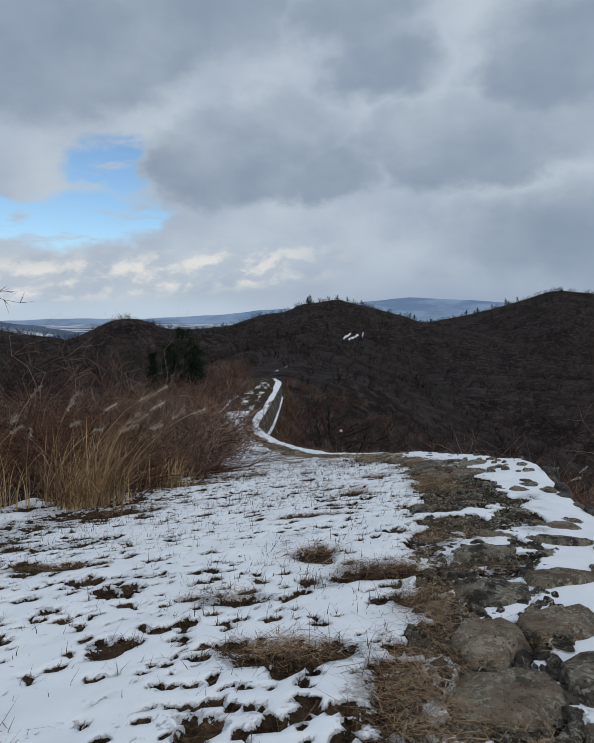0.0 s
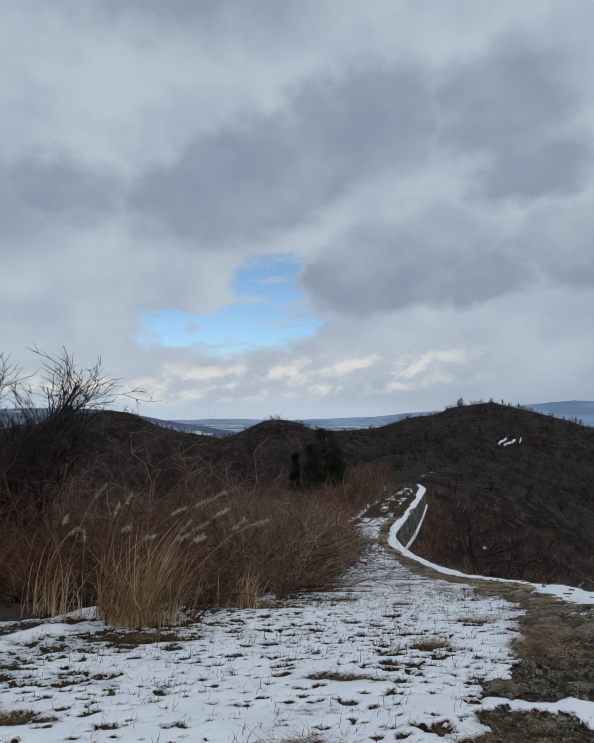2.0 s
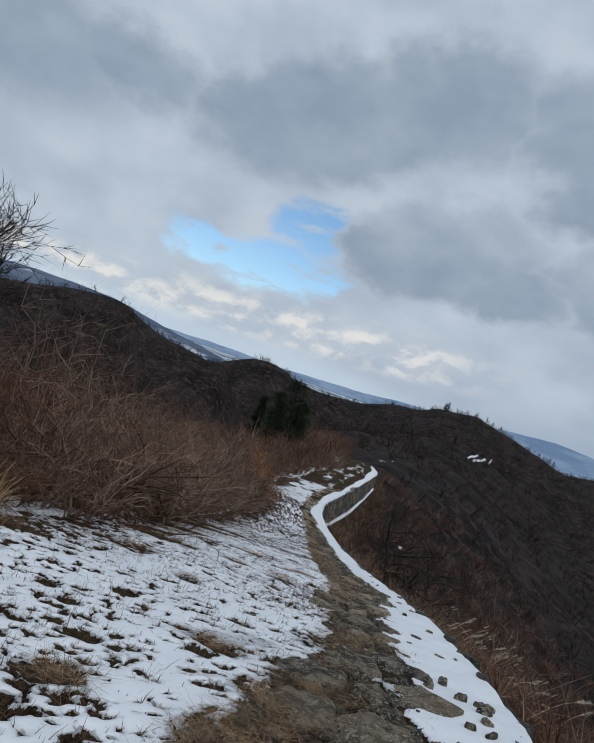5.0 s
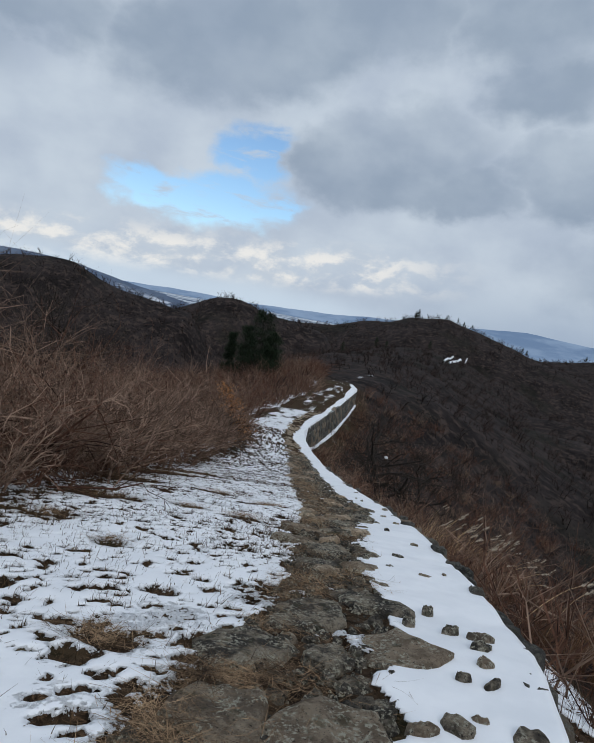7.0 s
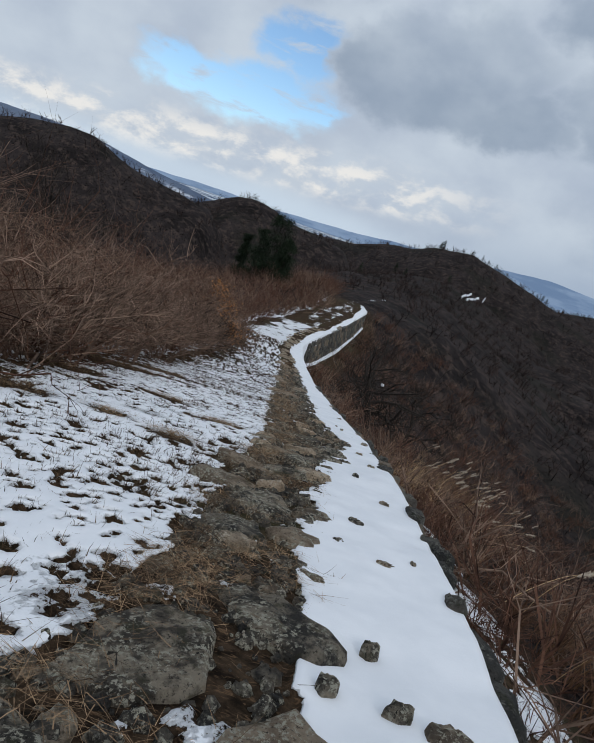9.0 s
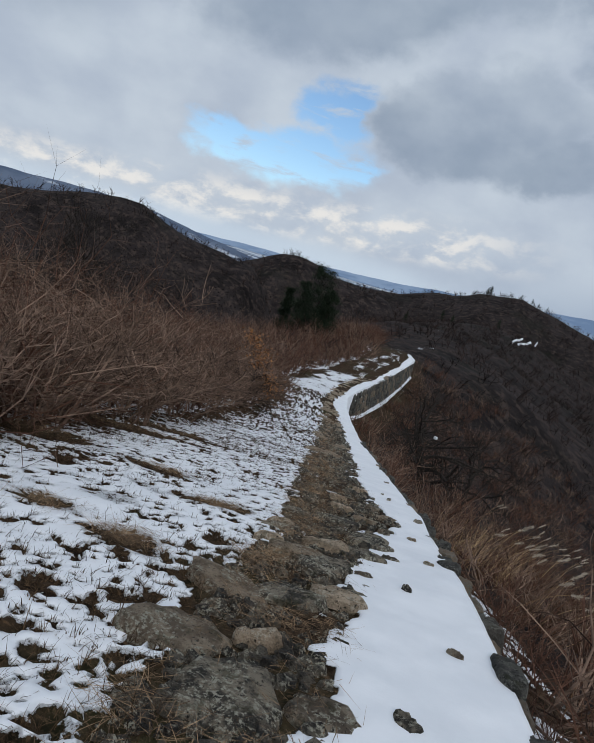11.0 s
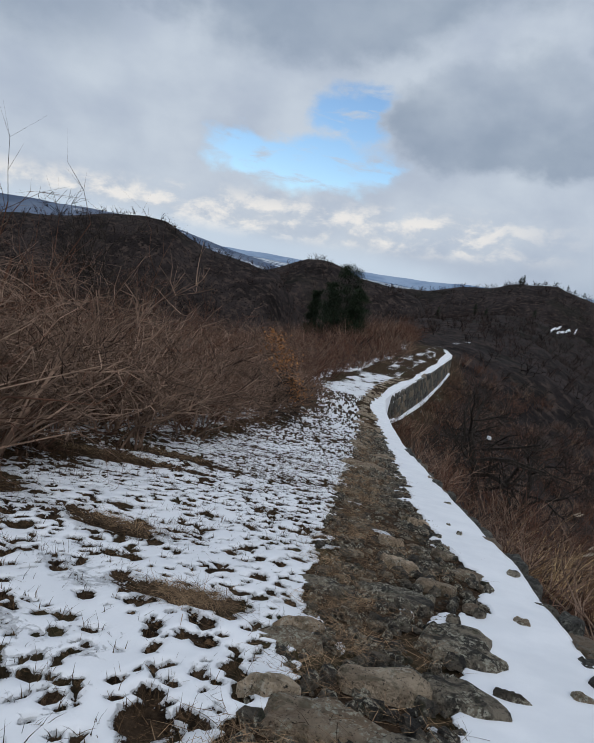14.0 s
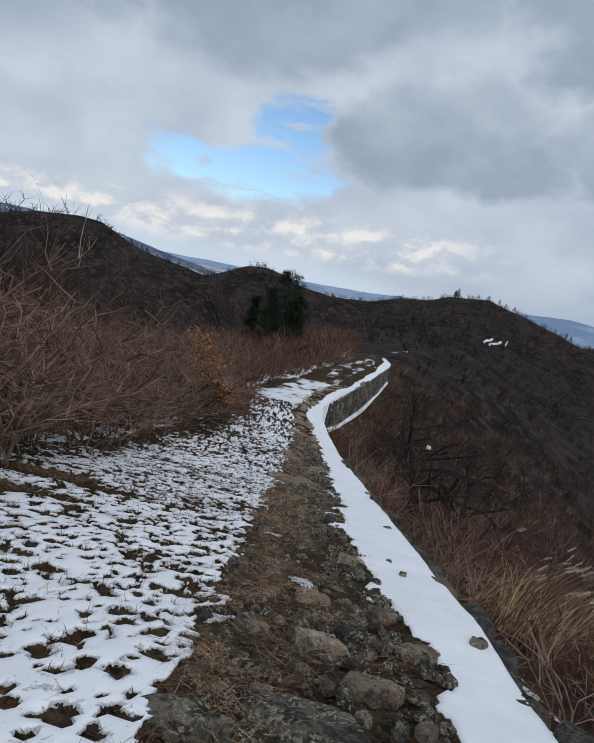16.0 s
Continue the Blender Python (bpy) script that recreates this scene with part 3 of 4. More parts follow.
def build_far_ridge():
    """A long ridge, tinted haze blue, with snowy clearings between the near hills and the bay."""
    m, n, s = material("far_ridge")
    p = n.node("ShaderNodeTexCoord").outputs["Object"]
    # distance haze is painted into the base colour as blue; snow patches over it
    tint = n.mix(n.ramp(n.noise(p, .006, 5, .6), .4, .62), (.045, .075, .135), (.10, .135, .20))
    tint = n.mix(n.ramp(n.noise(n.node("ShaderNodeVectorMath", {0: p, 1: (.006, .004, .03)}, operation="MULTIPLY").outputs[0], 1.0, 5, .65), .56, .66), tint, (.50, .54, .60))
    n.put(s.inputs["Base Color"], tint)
    s.inputs["Roughness"].default_value = 1.0
    b = np.linspace(17, 62, 160)
    top = np.interp(b, [17, 19.5, 22, 24.5, 27, 30, 33, 37, 45, 62], [-3.0, -2.1, -1.45, -1.05, -.7, -.15, .35, .5, .3, -.6]) + .10 * fbm(b / 2.5, b * 0, 5, 13)
    rad, rows = np.radians(b), []
    for d, share in ((1350, 0.0), (1520, .55), (1700, 1.0), (1950, .5), (2200, 0.0)):
        z = -100 + share * (1700 * np.tan(np.radians(top)) + 100) + (6 * fbm(b / 1.5, b * 0 + d / 170, 3, 15) if 0 < share < 1 else 0)
        rows.append(np.stack([-np.sin(rad) * d, np.cos(rad) * d, z], -1))
    i = (np.arange(4)[:, None] * 160 + np.arange(159)[None]).ravel()
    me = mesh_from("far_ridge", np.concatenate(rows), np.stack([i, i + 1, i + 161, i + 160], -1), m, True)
    tagged(new("far_ridge", me), "long ridge in painted haze blue with snowy clearings", "mountains", kind="structure")


build_far_ridge()


# ---- stones: path, coping and retaining wall ----
def slab_mesh(name, seed, mat, sides=7, tall=1.0, square=False):
    """One rough stone about 1 m across: a broken many-cornered outline, steep chipped sides and an uneven worn top."""
    rng = random.Random(seed)
    n = 18
    wide = rng.uniform(.75, 1.0)
    shift = Vector((seed * 3.7, seed * 1.3, 0))
    corners = sorted(rng.uniform(-.28, .28) + 2 * math.pi * k / sides for k in range(sides))
    reach = [rng.uniform(.84, 1.12) for _ in corners]
    tips = [Vector((r * math.cos(c), r * math.sin(c), 0)) for c, r in zip(corners, reach)]

    def outline(t):
        d = Vector((math.cos(t), math.sin(t), 0))
        best = 1.2
        for a, b in zip(tips, tips[1:] + tips[:1]):
            edge = b - a
            normal = Vector((edge.y, -edge.x, 0)).normalized()
            if normal.dot(d) > 1e-3:
                best = min(best, normal.dot(a) / normal.dot(d))
        return best

    V, F = [], []
    rings = ((1.0, -.5), (1.03, .12), (.97, .36), (.88, .46), (.6, .5), (.3, .5))
    tilt = rng.uniform(0, 6.28)
    for j, (scale, z) in enumerate(rings):
        for k in range(n):
            t = 2 * math.pi * k / n
            c, s = math.cos(t), math.sin(t)
            out = outline(t) * (1 + .10 * noise.noise(Vector((c * 2.6, s * 2.6, j * .8)) + shift))
            r = .5 * scale * out
            if square:
                r /= max(abs(c), abs(s)) ** .75
            chip = noise.noise(Vector((r * c * 5, r * s * 5, 2)) + shift)
            relief = .10 * chip + .12 * abs(noise.noise(Vector((r * c * 9, r * s * 4, 7)) + shift)) - .03 + .10 * (r * c * math.cos(tilt) + r * s * math.sin(tilt))
            V.append((r * c, r * s * wide, tall * (z + (relief if j else 0))))
    V.append((0, 0, tall * .5))
    for ring in range(len(rings) - 1):
        for k in range(n):
            a, b = ring * n + k, ring * n + (k + 1) % n
            F += [(a, b, b + n), (a, b + n, a + n)]
    top = (len(rings) - 1) * n
    F += [(top + k, top + (k + 1) % n, len(V) - 1) for k in range(n)]
    me = mesh_from(name, V, F, mat, True)
    me.polygons.foreach_set("use_smooth", np.arange(len(F)) >= 6 * n)
    return me


SLABS = [slab_mesh("stone", 100 + k, STONE, sides=5 + k % 4) for k in range(16)]
PALE_SLABS = [slab_mesh("stone", 160 + k, TAN_STONE, sides=5 + k % 3) for k in range(5)]
BLOCKS = [slab_mesh("stone", 200 + k, WALL_STONE, sides=6, square=True) for k in range(10)]


def slope_turn(x, y):
    """The lie of the ground at x, y."""
    e = .4
    dx = (ground_at(x + e, y) - ground_at(x - e, y)) / (2 * e) if abs(x - float(outer_x(y))) > .5 else .05
    dy = (ground_at(x, y + e) - ground_at(x, y - e)) / (2 * e)
    up = Vector((-dx, -dy, 1)).normalized()
    return Vector((0, 0, 1)).rotation_difference(up)


def set_stone(parent, me, x, y, size, wide, thick, lift, rng, turn=None, name="stone"):
    ob = new(name, me)
    ob.parent = parent
    q = slope_turn(x, y) @ Euler((rng.uniform(-.07, .07), rng.uniform(-.07, .07), rng.uniform(0, 6.28) if turn is None else turn)).to_quaternion()
    ob.matrix_basis = Matrix.LocRotScale((x, y, ground_at(x, y) + lift - .45 * thick), q, (size, size * wide, thick))
    return ob


stone_path = tagged(empty("stone_path", (0, 0, 0)), "worn path of rough lichen-spotted fieldstones along the ridge", "path", kind="structure")
placed = []


# the large slabs: x, y, length, width, turn
GREAT_SLABS = [(3.1, 10.05, .62, .85, .2), (2.45, 10.45, .62, .85, -.3), (2.9, 11.08, .8, .5, -.6), (2.12, 9.6, .62, .6, .4), (2.66, 9.72, .34, .5, 0), (2.75, 8.9, .7, .6, .9), (2.2, 8.85, .5, .55, .2),
               (2.05, 17.7, .66, .55, -.2), (1.55, 17.4, .55, .42, .1), (2.6, 16.3, .5, .4, -.4), (2.65, 16.9, .45, .35, .2), (2.3, 15.3, .4, .4, .4), (2.35, 18.3, .4, .3, .2), (1.85, 14.25, .75, .5, -.5), (1.62, 16.3, .4, .3, .5), (2.55, 17.15, .42, .6, -.4), (2.0, 15.6, .6, .5, .2), (2.4, 15.5, .4, .5, 0),
               (.93, 2.28, .5, .5, .2), (1.0, 2.8, .42, .4, .6), (1.38, 2.35, .42, .5, 0), (1.27, 3.45, .5, .4, .3), (1.45, 2.95, .45, .35, .1), (1.75, 3.6, .5, .35, .2), (1.5, 4.3, .6, .4, .1), (2.2, 4.6, .6, .35, .0),
               (1.9, 13.4, .6, .5, .4), (2.35, 13.0, .55, .6, .1), (2.3, 12.2, .5, .6, .8), (2.75, 12.4, .4, .5, .1), (2.25, 14.4, .6, .5, .5)]


# pale broken slabs
TAN_SLABS = [(2.2, 16.13, .52, .36, .3), (2.57, 14.68, .44, .36, 0), (1.99, 18.68, .42, .3, -.5), (.96, 2.66, .34, .26, .2), (1.75, 15.7, .32, .2, .6), (2.3, 13.6, .3, .2, .4), (1.75, 19.6, .3, .2, .1), (1.9, 21.2, .4, .25, -.2), (2.4, 11.9, .32, .22, .2), (1.65, 16.5, .36, .16, .7)]


def lay_path():
    rng = random.Random(7)
    for k, (x, y, a, b, turn) in enumerate(TAN_SLABS):
        placed.append((x, y, (a + b) / 2))
        set_stone(stone_path, PALE_SLABS[k % 5], x, y, a * 1.1, b / a, .24, .085, rng, turn)
    for k, (x, y, a, b, turn) in enumerate(GREAT_SLABS):
        placed.append((x, y, (a + b) / 2))
        set_stone(stone_path, SLABS[k % 16], x, y, a * 1.15, b / a, .24, .062, rng, turn)
    tries, made = 0, 0
    while made < 250 and tries < 12000:
        tries += 1
        y = 1.2 + 26 * rng.random() ** 1.15
        a, b = float(left_x(y)), float(inner_x(y))
        x = rng.uniform(a + .1, b + .15)
        size = rng.choice((.12, .16, .2, .26, .34, .44))
        if any((x - px) ** 2 + ((y - py) * .95) ** 2 < (.43 * (size + ps)) ** 2 for px, py, ps in placed):
            continue
        placed.append((x, y, size))
        made += 1
        set_stone(stone_path, SLABS[rng.randrange(16)], x, y, size, rng.uniform(.6, 1.0), .13 + .16 * size, .022 + .07 * size * rng.random(), rng)


def lay_strip():
    """Stones that show through the snow between the path and the wall's edge: thick at first, few later."""
    rng = random.Random(8)
    y = 1.3
    while y < 24:
        step = .30 if y < 9.6 else .34
        a, b = float(inner_x(y)), float(outer_x(y))
        if y < 8:
            a -= .35
        x = a + rng.uniform(.05, .3)
        while x < b - .12:
            show = .95 if y < 7.8 else (.9 if y < 11.2 else (.07 if y < 14 else .20))
            size = rng.uniform(.26, .50) if y < 7.8 else rng.uniform(.10, .26)
            px, py = x + rng.uniform(-.06, .06), y + rng.uniform(-.1, .1)
            if rng.random() < show and not any((px - qx) ** 2 + (py - qy) ** 2 < (.40 * (size + qs)) ** 2 for qx, qy, qs in placed):
                placed.append((px, py, size))
                set_stone(stone_path, SLABS[rng.randrange(16)], px, py, size, rng.uniform(.5, 1.0), .16, rng.uniform(.045, .075) + (.02 if 7.8 < y < 11.5 else 0), rng)
            x += size + rng.uniform(.04, .16)
        y += step


def rubble():
    """Chips and pebbles trodden in between the slabs."""
    rng = np.random.default_rng(6)
    n = 5200
    y = 1 + 36 * rng.random(n) ** 1.4
    x = left_x(y) + .05 + (inner_x(y) - left_x(y)) * rng.random(n)
    a = np.arange(6) * 1.047
    v = np.concatenate([np.stack([.5 * np.cos(a), .45 * np.sin(a) + .06 * np.cos(3 * a), 0 * a], -1), np.stack([.34 * np.cos(a), .3 * np.sin(a), .3 + .1 * np.sin(2 * a)], -1)])
    i = np.arange(6)
    f = np.concatenate([np.stack([i, (i + 1) % 6, 6 + (i + 1) % 6, 6 + i], -1), [[6, 7, 8, 9], [6, 9, 10, 11]]])
    V, F = repeat(v * np.array([1, .8, .8]), f, np.stack([x, y, height(x, y) + .02], -1), rng.random(n) * 6, .025 + (.09 + .004 * y) * rng.random(n) ** 2)
    tagged(part("rubble", mesh_from("rubble", V, F, STONE, False), stone_path), kind="stuff")


def far_rubble():
    rng = np.random.default_rng(5)
    n = 170
    y = 27 + 40 * rng.random(n) ** 1.4
    x = left_x(y) + (inner_x(y) - left_x(y)) * rng.random(n)
    v = np.array([c.co[:] for c in SLABS[3].vertices])
    f = np.array([p.vertices[:] for p in SLABS[3].polygons])
    V, F = repeat(v * np.array([1, 1, .35]), f, np.stack([x, y, height(x, y) - .03], -1), rng.random(n) * 6, .15 + .45 * rng.random(n))
    tagged(part("far_stones", mesh_from("far_stones", V, F, STONE, True), stone_path), kind="stuff")


retaining_wall = tagged(empty("retaining_wall", (0, 0, 0)), "dry-laid grey stone retaining wall under a snowy edge", "wall", kind="structure")


def build_wall():
    rng = random.Random(11)
    # solid core behind the face
    ys = np.arange(.5, 95.1, .5)
    xs = outer_x(ys)
    top, base = ridge_z(ys) + .09 * np.clip(xs, -8, 5) * np.interp(ys, [0, 25, 45], [1, 1, 0]) - .06 - .14 * np.clip(xs - 1.8, 0, 2.2) * smooth(9.5, 5, ys), None
    base = height(xs + .6, ys) - .4
    V = np.concatenate([np.stack([xs - .5, ys, base], -1), np.stack([xs + .02, ys, base], -1), np.stack([xs - .06, ys, top], -1), np.stack([xs - .5, ys, top], -1)])
    m, i = len(ys), np.arange(len(ys) - 1)
    F = np.concatenate([np.stack([i + a * m, i + 1 + a * m, i + 1 + b * m, i + b * m], -1) for a, b in ((1, 2), (2, 3), (0, 1), (3, 0))])
    part("wall_core", mesh_from("wall_core", V, F, WALL_STONE), retaining_wall)
    count = 0
    # coping stones along the edge
    y = .8
    while y < 34:
        length = rng.uniform(.22, .56) * (1 if y < 20 else 1.6)
        yc = y + length / 2
        x = float(outer_x(yc)) - rng.uniform(-.13, .04)
        slope = math.atan2(float(outer_x(yc + .4) - outer_x(yc - .4)), .8)
        ob = set_stone(retaining_wall, BLOCKS[rng.randrange(10)], x - .25, yc, rng.uniform(.16, .30), 1.0, rng.uniform(.2, .34), rng.uniform(-.04, .10), rng, -slope, "coping_stone")
        ob.location.x += .25
        ob.scale.y = length / .85
        y += length * rng.uniform(.95, 1.15)
        count += 1
    # face of the wall: courses below the coping, where the wall is seen
    for start, stop, courses, size in ((8.0, 15.0, 3, .42), (54.0, 92.0, 4, .85)):
        for c in range(courses):
            y = start + rng.random() * .4
            while y < stop:
                length = size * rng.uniform(.7, 1.4)
                yc = y + length / 2
                x = float(outer_x(yc))
                slope = math.atan2(float(outer_x(yc + .4) - outer_x(yc - .4)), .8)
                high = (.32 if start < 20 else .62)
                z = float(ridge_z(yc)) + .09 * x * float(np.interp(yc, [0, 25, 45], [1, 1, 0])) - .28 - high * c
                ob = new("stone", BLOCKS[rng.randrange(10)])
                ob.parent = retaining_wall
                ob.matrix_basis = Matrix.LocRotScale((x - .02 + .03 * c, yc, z), Euler((rng.uniform(-.06, .06), rng.uniform(1.35, 1.5), -slope)), (high * 1.1, length, rng.uniform(.22, .3)))
                y += length * 1.02
    ledge_y = np.arange(55, 92, .6)
    lx = outer_x(ledge_y) + .35
    lz = height(lx, ledge_y) + .2
    V = np.concatenate([np.stack([lx - .2, ledge_y, lz + .03], -1), np.stack([lx + .02, ledge_y, lz - .05 + .1 * fbm(ledge_y, ledge_y, 2, 3)], -1), np.stack([lx + .05, ledge_y, lz - .2], -1)])
    m, i = len(ledge_y), np.arange(len(ledge_y) - 1)
    F = np.concatenate([np.stack([i, i + 1, i + 1 + m, i + m], -1), np.stack([i + m, i + 1 + m, i + 1 + 2 * m, i + 2 * m], -1)])
    part("snow_ledge", mesh_from("snow_ledge", V, F, SNOW, True), retaining_wall, "snow lying along the wall's foot")


# ---- grasses ----
def scatter_tufts(n, y0, y1, power, blades_each, length, seed, keep):
    rng = np.random.default_rng(seed)
    y = y0 + (y1 - y0) * rng.random(n) ** power
    x = scrub_x(y) - .6 + (left_x(y) - scrub_x(y) + .6) * rng.random(n)
    c = snow_cover(x, y)
    ok = rng.random(n) < keep(c)
    x, y = x[ok], y[ok]
    k = len(x)
    x, y = np.repeat(x, blades_each), np.repeat(y, blades_each)
    spread = np.repeat(.02 + .07 * rng.random(k), blades_each)
    heading = rng.normal(-.3, 1.3, len(x))
    x, y = x + rng.normal(0, 1, len(x)) * spread, y + rng.normal(0, 1, len(x)) * spread
    size = np.repeat(.5 + rng.random(k), blades_each) * (.5 + rng.random(len(x)))
    roots = np.stack([x, y, height(x, y) + .015], -1)
    return blades(roots, length * size, rng.uniform(.1, 1.0, len(x)), heading, .004 + .004 * rng.random(len(x)), .7, 2)


def hole_tufts(seed=17):
    """The withered blades that stand in the melted holes."""
    rng = np.random.default_rng(seed)
    out = []
    for size, code, least, most, share, count in TUFT_CELLS:
        ix, iy = np.meshgrid(np.arange(int(-7 / size), int(4 / size)), np.arange(int(.6 / size), int(32 / size)))
        cx, cy, r, on = tuft_cells(ix.ravel(), iy.ravel(), size, code, least, most, share)
        on &= (cx > scrub_x(cy) - .3) & (cx < left_x(cy) + .25)
        cx, cy, r = (np.repeat(v[on], count) for v in (cx, cy, r))
        k = len(cx)
        x, y = cx + rng.normal(0, .5, k) * r, cy + rng.normal(0, .5, k) * r
        roots = np.stack([x, y, height(x, y) + .005], -1)
        out.append(blades(roots, (.055 + .65 * r) * (.4 + rng.random(k)), rng.uniform(.05, 1.15, k), rng.normal(-.3, 1.6, k), .0028 + .0028 * rng.random(k), .6, 2))
    return out


def build_grass():
    V, F = stacked(hole_tufts() + [
        scatter_tufts(3200, .6, 14, .9, 5, .075, 1, lambda c: np.full_like(c, .6)),
        scatter_tufts(2600, 12, 34, 1.1, 5, .06, 2, lambda c: np.full_like(c, .6)),
    ])
    tagged(new("dry_grass", mesh_from("dry_grass", V, F, TUFT)), "short withered grass tufts poking through thin snow", "grass", kind="stuff")


def straw_patch(x, y, rx, ry, n, rng, length=.22, heading=None):
    px = x + rng.normal(0, .5, n) * rx
    py = y + rng.normal(0, .5, n) * ry
    clear = np.ones(n, bool)
    for sx, sy, sa, sb, _ in TAN_SLABS + GREAT_SLABS:
        clear &= (np.hypot(px - sx, py - sy) > .5 * max(sa, sb)) | (rng.random(n) < .28)
    px, py = px[clear], py[clear]
    n = len(px)
    head = rng.random(n) * 6.28 if heading is None else rng.normal(heading, .7, n)
    roots = np.stack([px, py, height(px, py) + .035 + .06 * rng.random(n)], -1)
    return blades(roots, length * (.5 + rng.random(n)), 1.57 + .2 * np.sin(head) + rng.normal(-.04, .1, n), head, .0018 + .0032 * rng.random(n) ** 2, rng.normal(.1, .5, n), 3)


def build_weeds():
    """Thin dark stems in the snow at the wall's foot."""
    rng = np.random.default_rng(19)
    n = 2600
    y = 5 + 24 * rng.random(n)
    x = outer_x(y) + .2 + 1.8 * rng.random(n) ** 1.4
    roots = np.stack([x, y, height(x, y) - .01], -1)
    V, F = blades(roots, .12 + .42 * rng.random(n) ** 1.6, rng.uniform(0, .6, n), rng.random(n) * 6.28, .004 + .004 * rng.random(n), rng.normal(.2, .4, n), 3)
    tagged(new("weeds", mesh_from("weeds", V, F, TWIG)), "thin dark weed stems in patchy snow below the wall", "weeds", kind="stuff")


def build_straw():
    rng = np.random.default_rng(3)
    out = []
    # a ragged fringe of flattened straw along the path, thickest where it begins
    for k in range(360):
        y = .8 + 40 * rng.random() ** 1.25
        if y < 7 and rng.random() < .5:
            continue
        a, b = float(left_x(y)), float(inner_x(y))
        x = a + (b - a) * (abs(rng.normal(0, .26)) + .13)
        out.append(straw_patch(x, y, .2, .22, int(45 + 75 * rng.random()), rng, .16))
    for k in range(260):
        y = 9 + 30 * rng.random() ** 1.3
        x = float(left_x(y)) + (float(inner_x(y)) - float(left_x(y))) * rng.random()
        out.append(straw_patch(x, y, .22, .25, int(14 + 34 * rng.random()), rng, .14))
    for x, y, rx, ry, n in STRAW_PATCHES:
        out.append(straw_patch(x, y, rx, ry, int(n * 1.2), rng, .19))
    V, F = stacked(out)
    tagged(new("dead_straw", mesh_from("dead_straw", V, F, STRAW)), "matted brown straw lying flat beside the path", "straw", kind="stuff")


# ---- shrubs and trees ----
def grow(rng, start, direction, length, radius, depth, paths, spread=.55, fork=3, rise=.10, wiggle=.16, thin=.62, least=0.0):
    radius = max(radius, least)
    pts = [(start, radius)]
    p, d = start.copy(), direction.copy()
    steps = (1, 2, 3, 4)[min(depth, 3)]
    for k in range(steps):
        d = (d + Vector((rng.gauss(0, wiggle), rng.gauss(0, wiggle), rng.gauss(0, wiggle) + rise))).normalized()
        p = p + d * (length / steps)
        pts.append((p.copy(), radius * (1 - .45 * (k + 1) / steps) if depth > 0 else radius * (1 - .8 * (k + 1) / steps)))
    paths.append(pts)
    if depth <= 0:
        return
    for k in range(fork):
        i = rng.randint(1, steps)
        side = Vector((rng.gauss(0, 1), rng.gauss(0, 1), rng.gauss(0, .7))).normalized()
        grow(rng, pts[i][0], (d + side * spread * rng.uniform(.7, 1.5)).normalized(), length * thin * rng.uniform(.7, 1.15), pts[i][1] * .66, depth - 1, paths, spread, fork, rise, wiggle, thin, least)


def stems_and_crown(mains, rest, mat):
    """A mesh for each main stem, and one for all the twigs."""
    return [mesh_from("stem", *tubes([p], 5), mat, True) for p in mains], mesh_from("crown", *tubes(rest, 3), mat)


def shrub_mesh(seed, mat, stems, tall, depth=3, fork=4, lean=.5, radius=.014, spread=.6, rise=.02):
    rng = random.Random(seed)
    mains, paths = [], []
    for k in range(stems):
        first = len(paths)
        a = rng.uniform(0, 6.28)
        tilt = rng.uniform(.05, lean)
        d = Vector((math.cos(a) * tilt + .12, math.sin(a) * tilt, 1)).normalized()
        grow(rng, Vector((math.cos(a) * rng.uniform(0, .25), math.sin(a) * rng.uniform(0, .25), -.1)), d, tall * rng.uniform(.38, .6), radius * rng.uniform(.6, 1.2), depth, paths, spread, fork, rise, .36, .62)
        mains.append(paths.pop(first))
    return stems_and_crown(mains, paths, mat)


def arched_mesh(seed, mat, stems=9, tall=2.3):
    """A shrub of long stems that rise, fork and arch over to one side, with crooked side twigs."""
    rng = random.Random(seed)
    mains, paths = [], []
    for k in range(stems):
        a = rng.gauss(.2, 1.1)
        tilt, p = rng.uniform(.0, .35), Vector((rng.gauss(0, .16), rng.gauss(0, .16), -.1))
        pts, n = [(p.copy(), rng.uniform(.012, .021))], 10
        length = tall * rng.uniform(.75, 1.2)
        for j in range(n):
            tilt += rng.uniform(.02, .2)
            a += rng.gauss(0, .25)
            d = Vector((math.sin(tilt) * math.cos(a), math.sin(tilt) * math.sin(a), math.cos(tilt)))
            p = p + (d + Vector((rng.gauss(0, .14), rng.gauss(0, .14), rng.gauss(0, .14)))).normalized() * length / n
            pts.append((p.copy(), pts[0][1] * (1 - .08 * (j + 1))))
            for side in range(2 if j > 2 else 0):
                w = (d + Vector((rng.gauss(0, .7), rng.gauss(0, .7), rng.gauss(.25, .5)))).normalized()
                grow(rng, p, w, rng.uniform(.25, .6), .0075, 1, paths, .8, 3, .03, .4, .6, .0035)
        mains.append(pts)
    return stems_and_crown(mains, paths, mat)


SHRUBS = [shrub_mesh(300 + k, PALE_TWIG if k % 3 else TWIG, 7, 2.9, 3, 4, .9, .022, 1.1) for k in range(8)]
ARCHED = [arched_mesh(380 + k, PALE_TWIG) for k in range(5)]
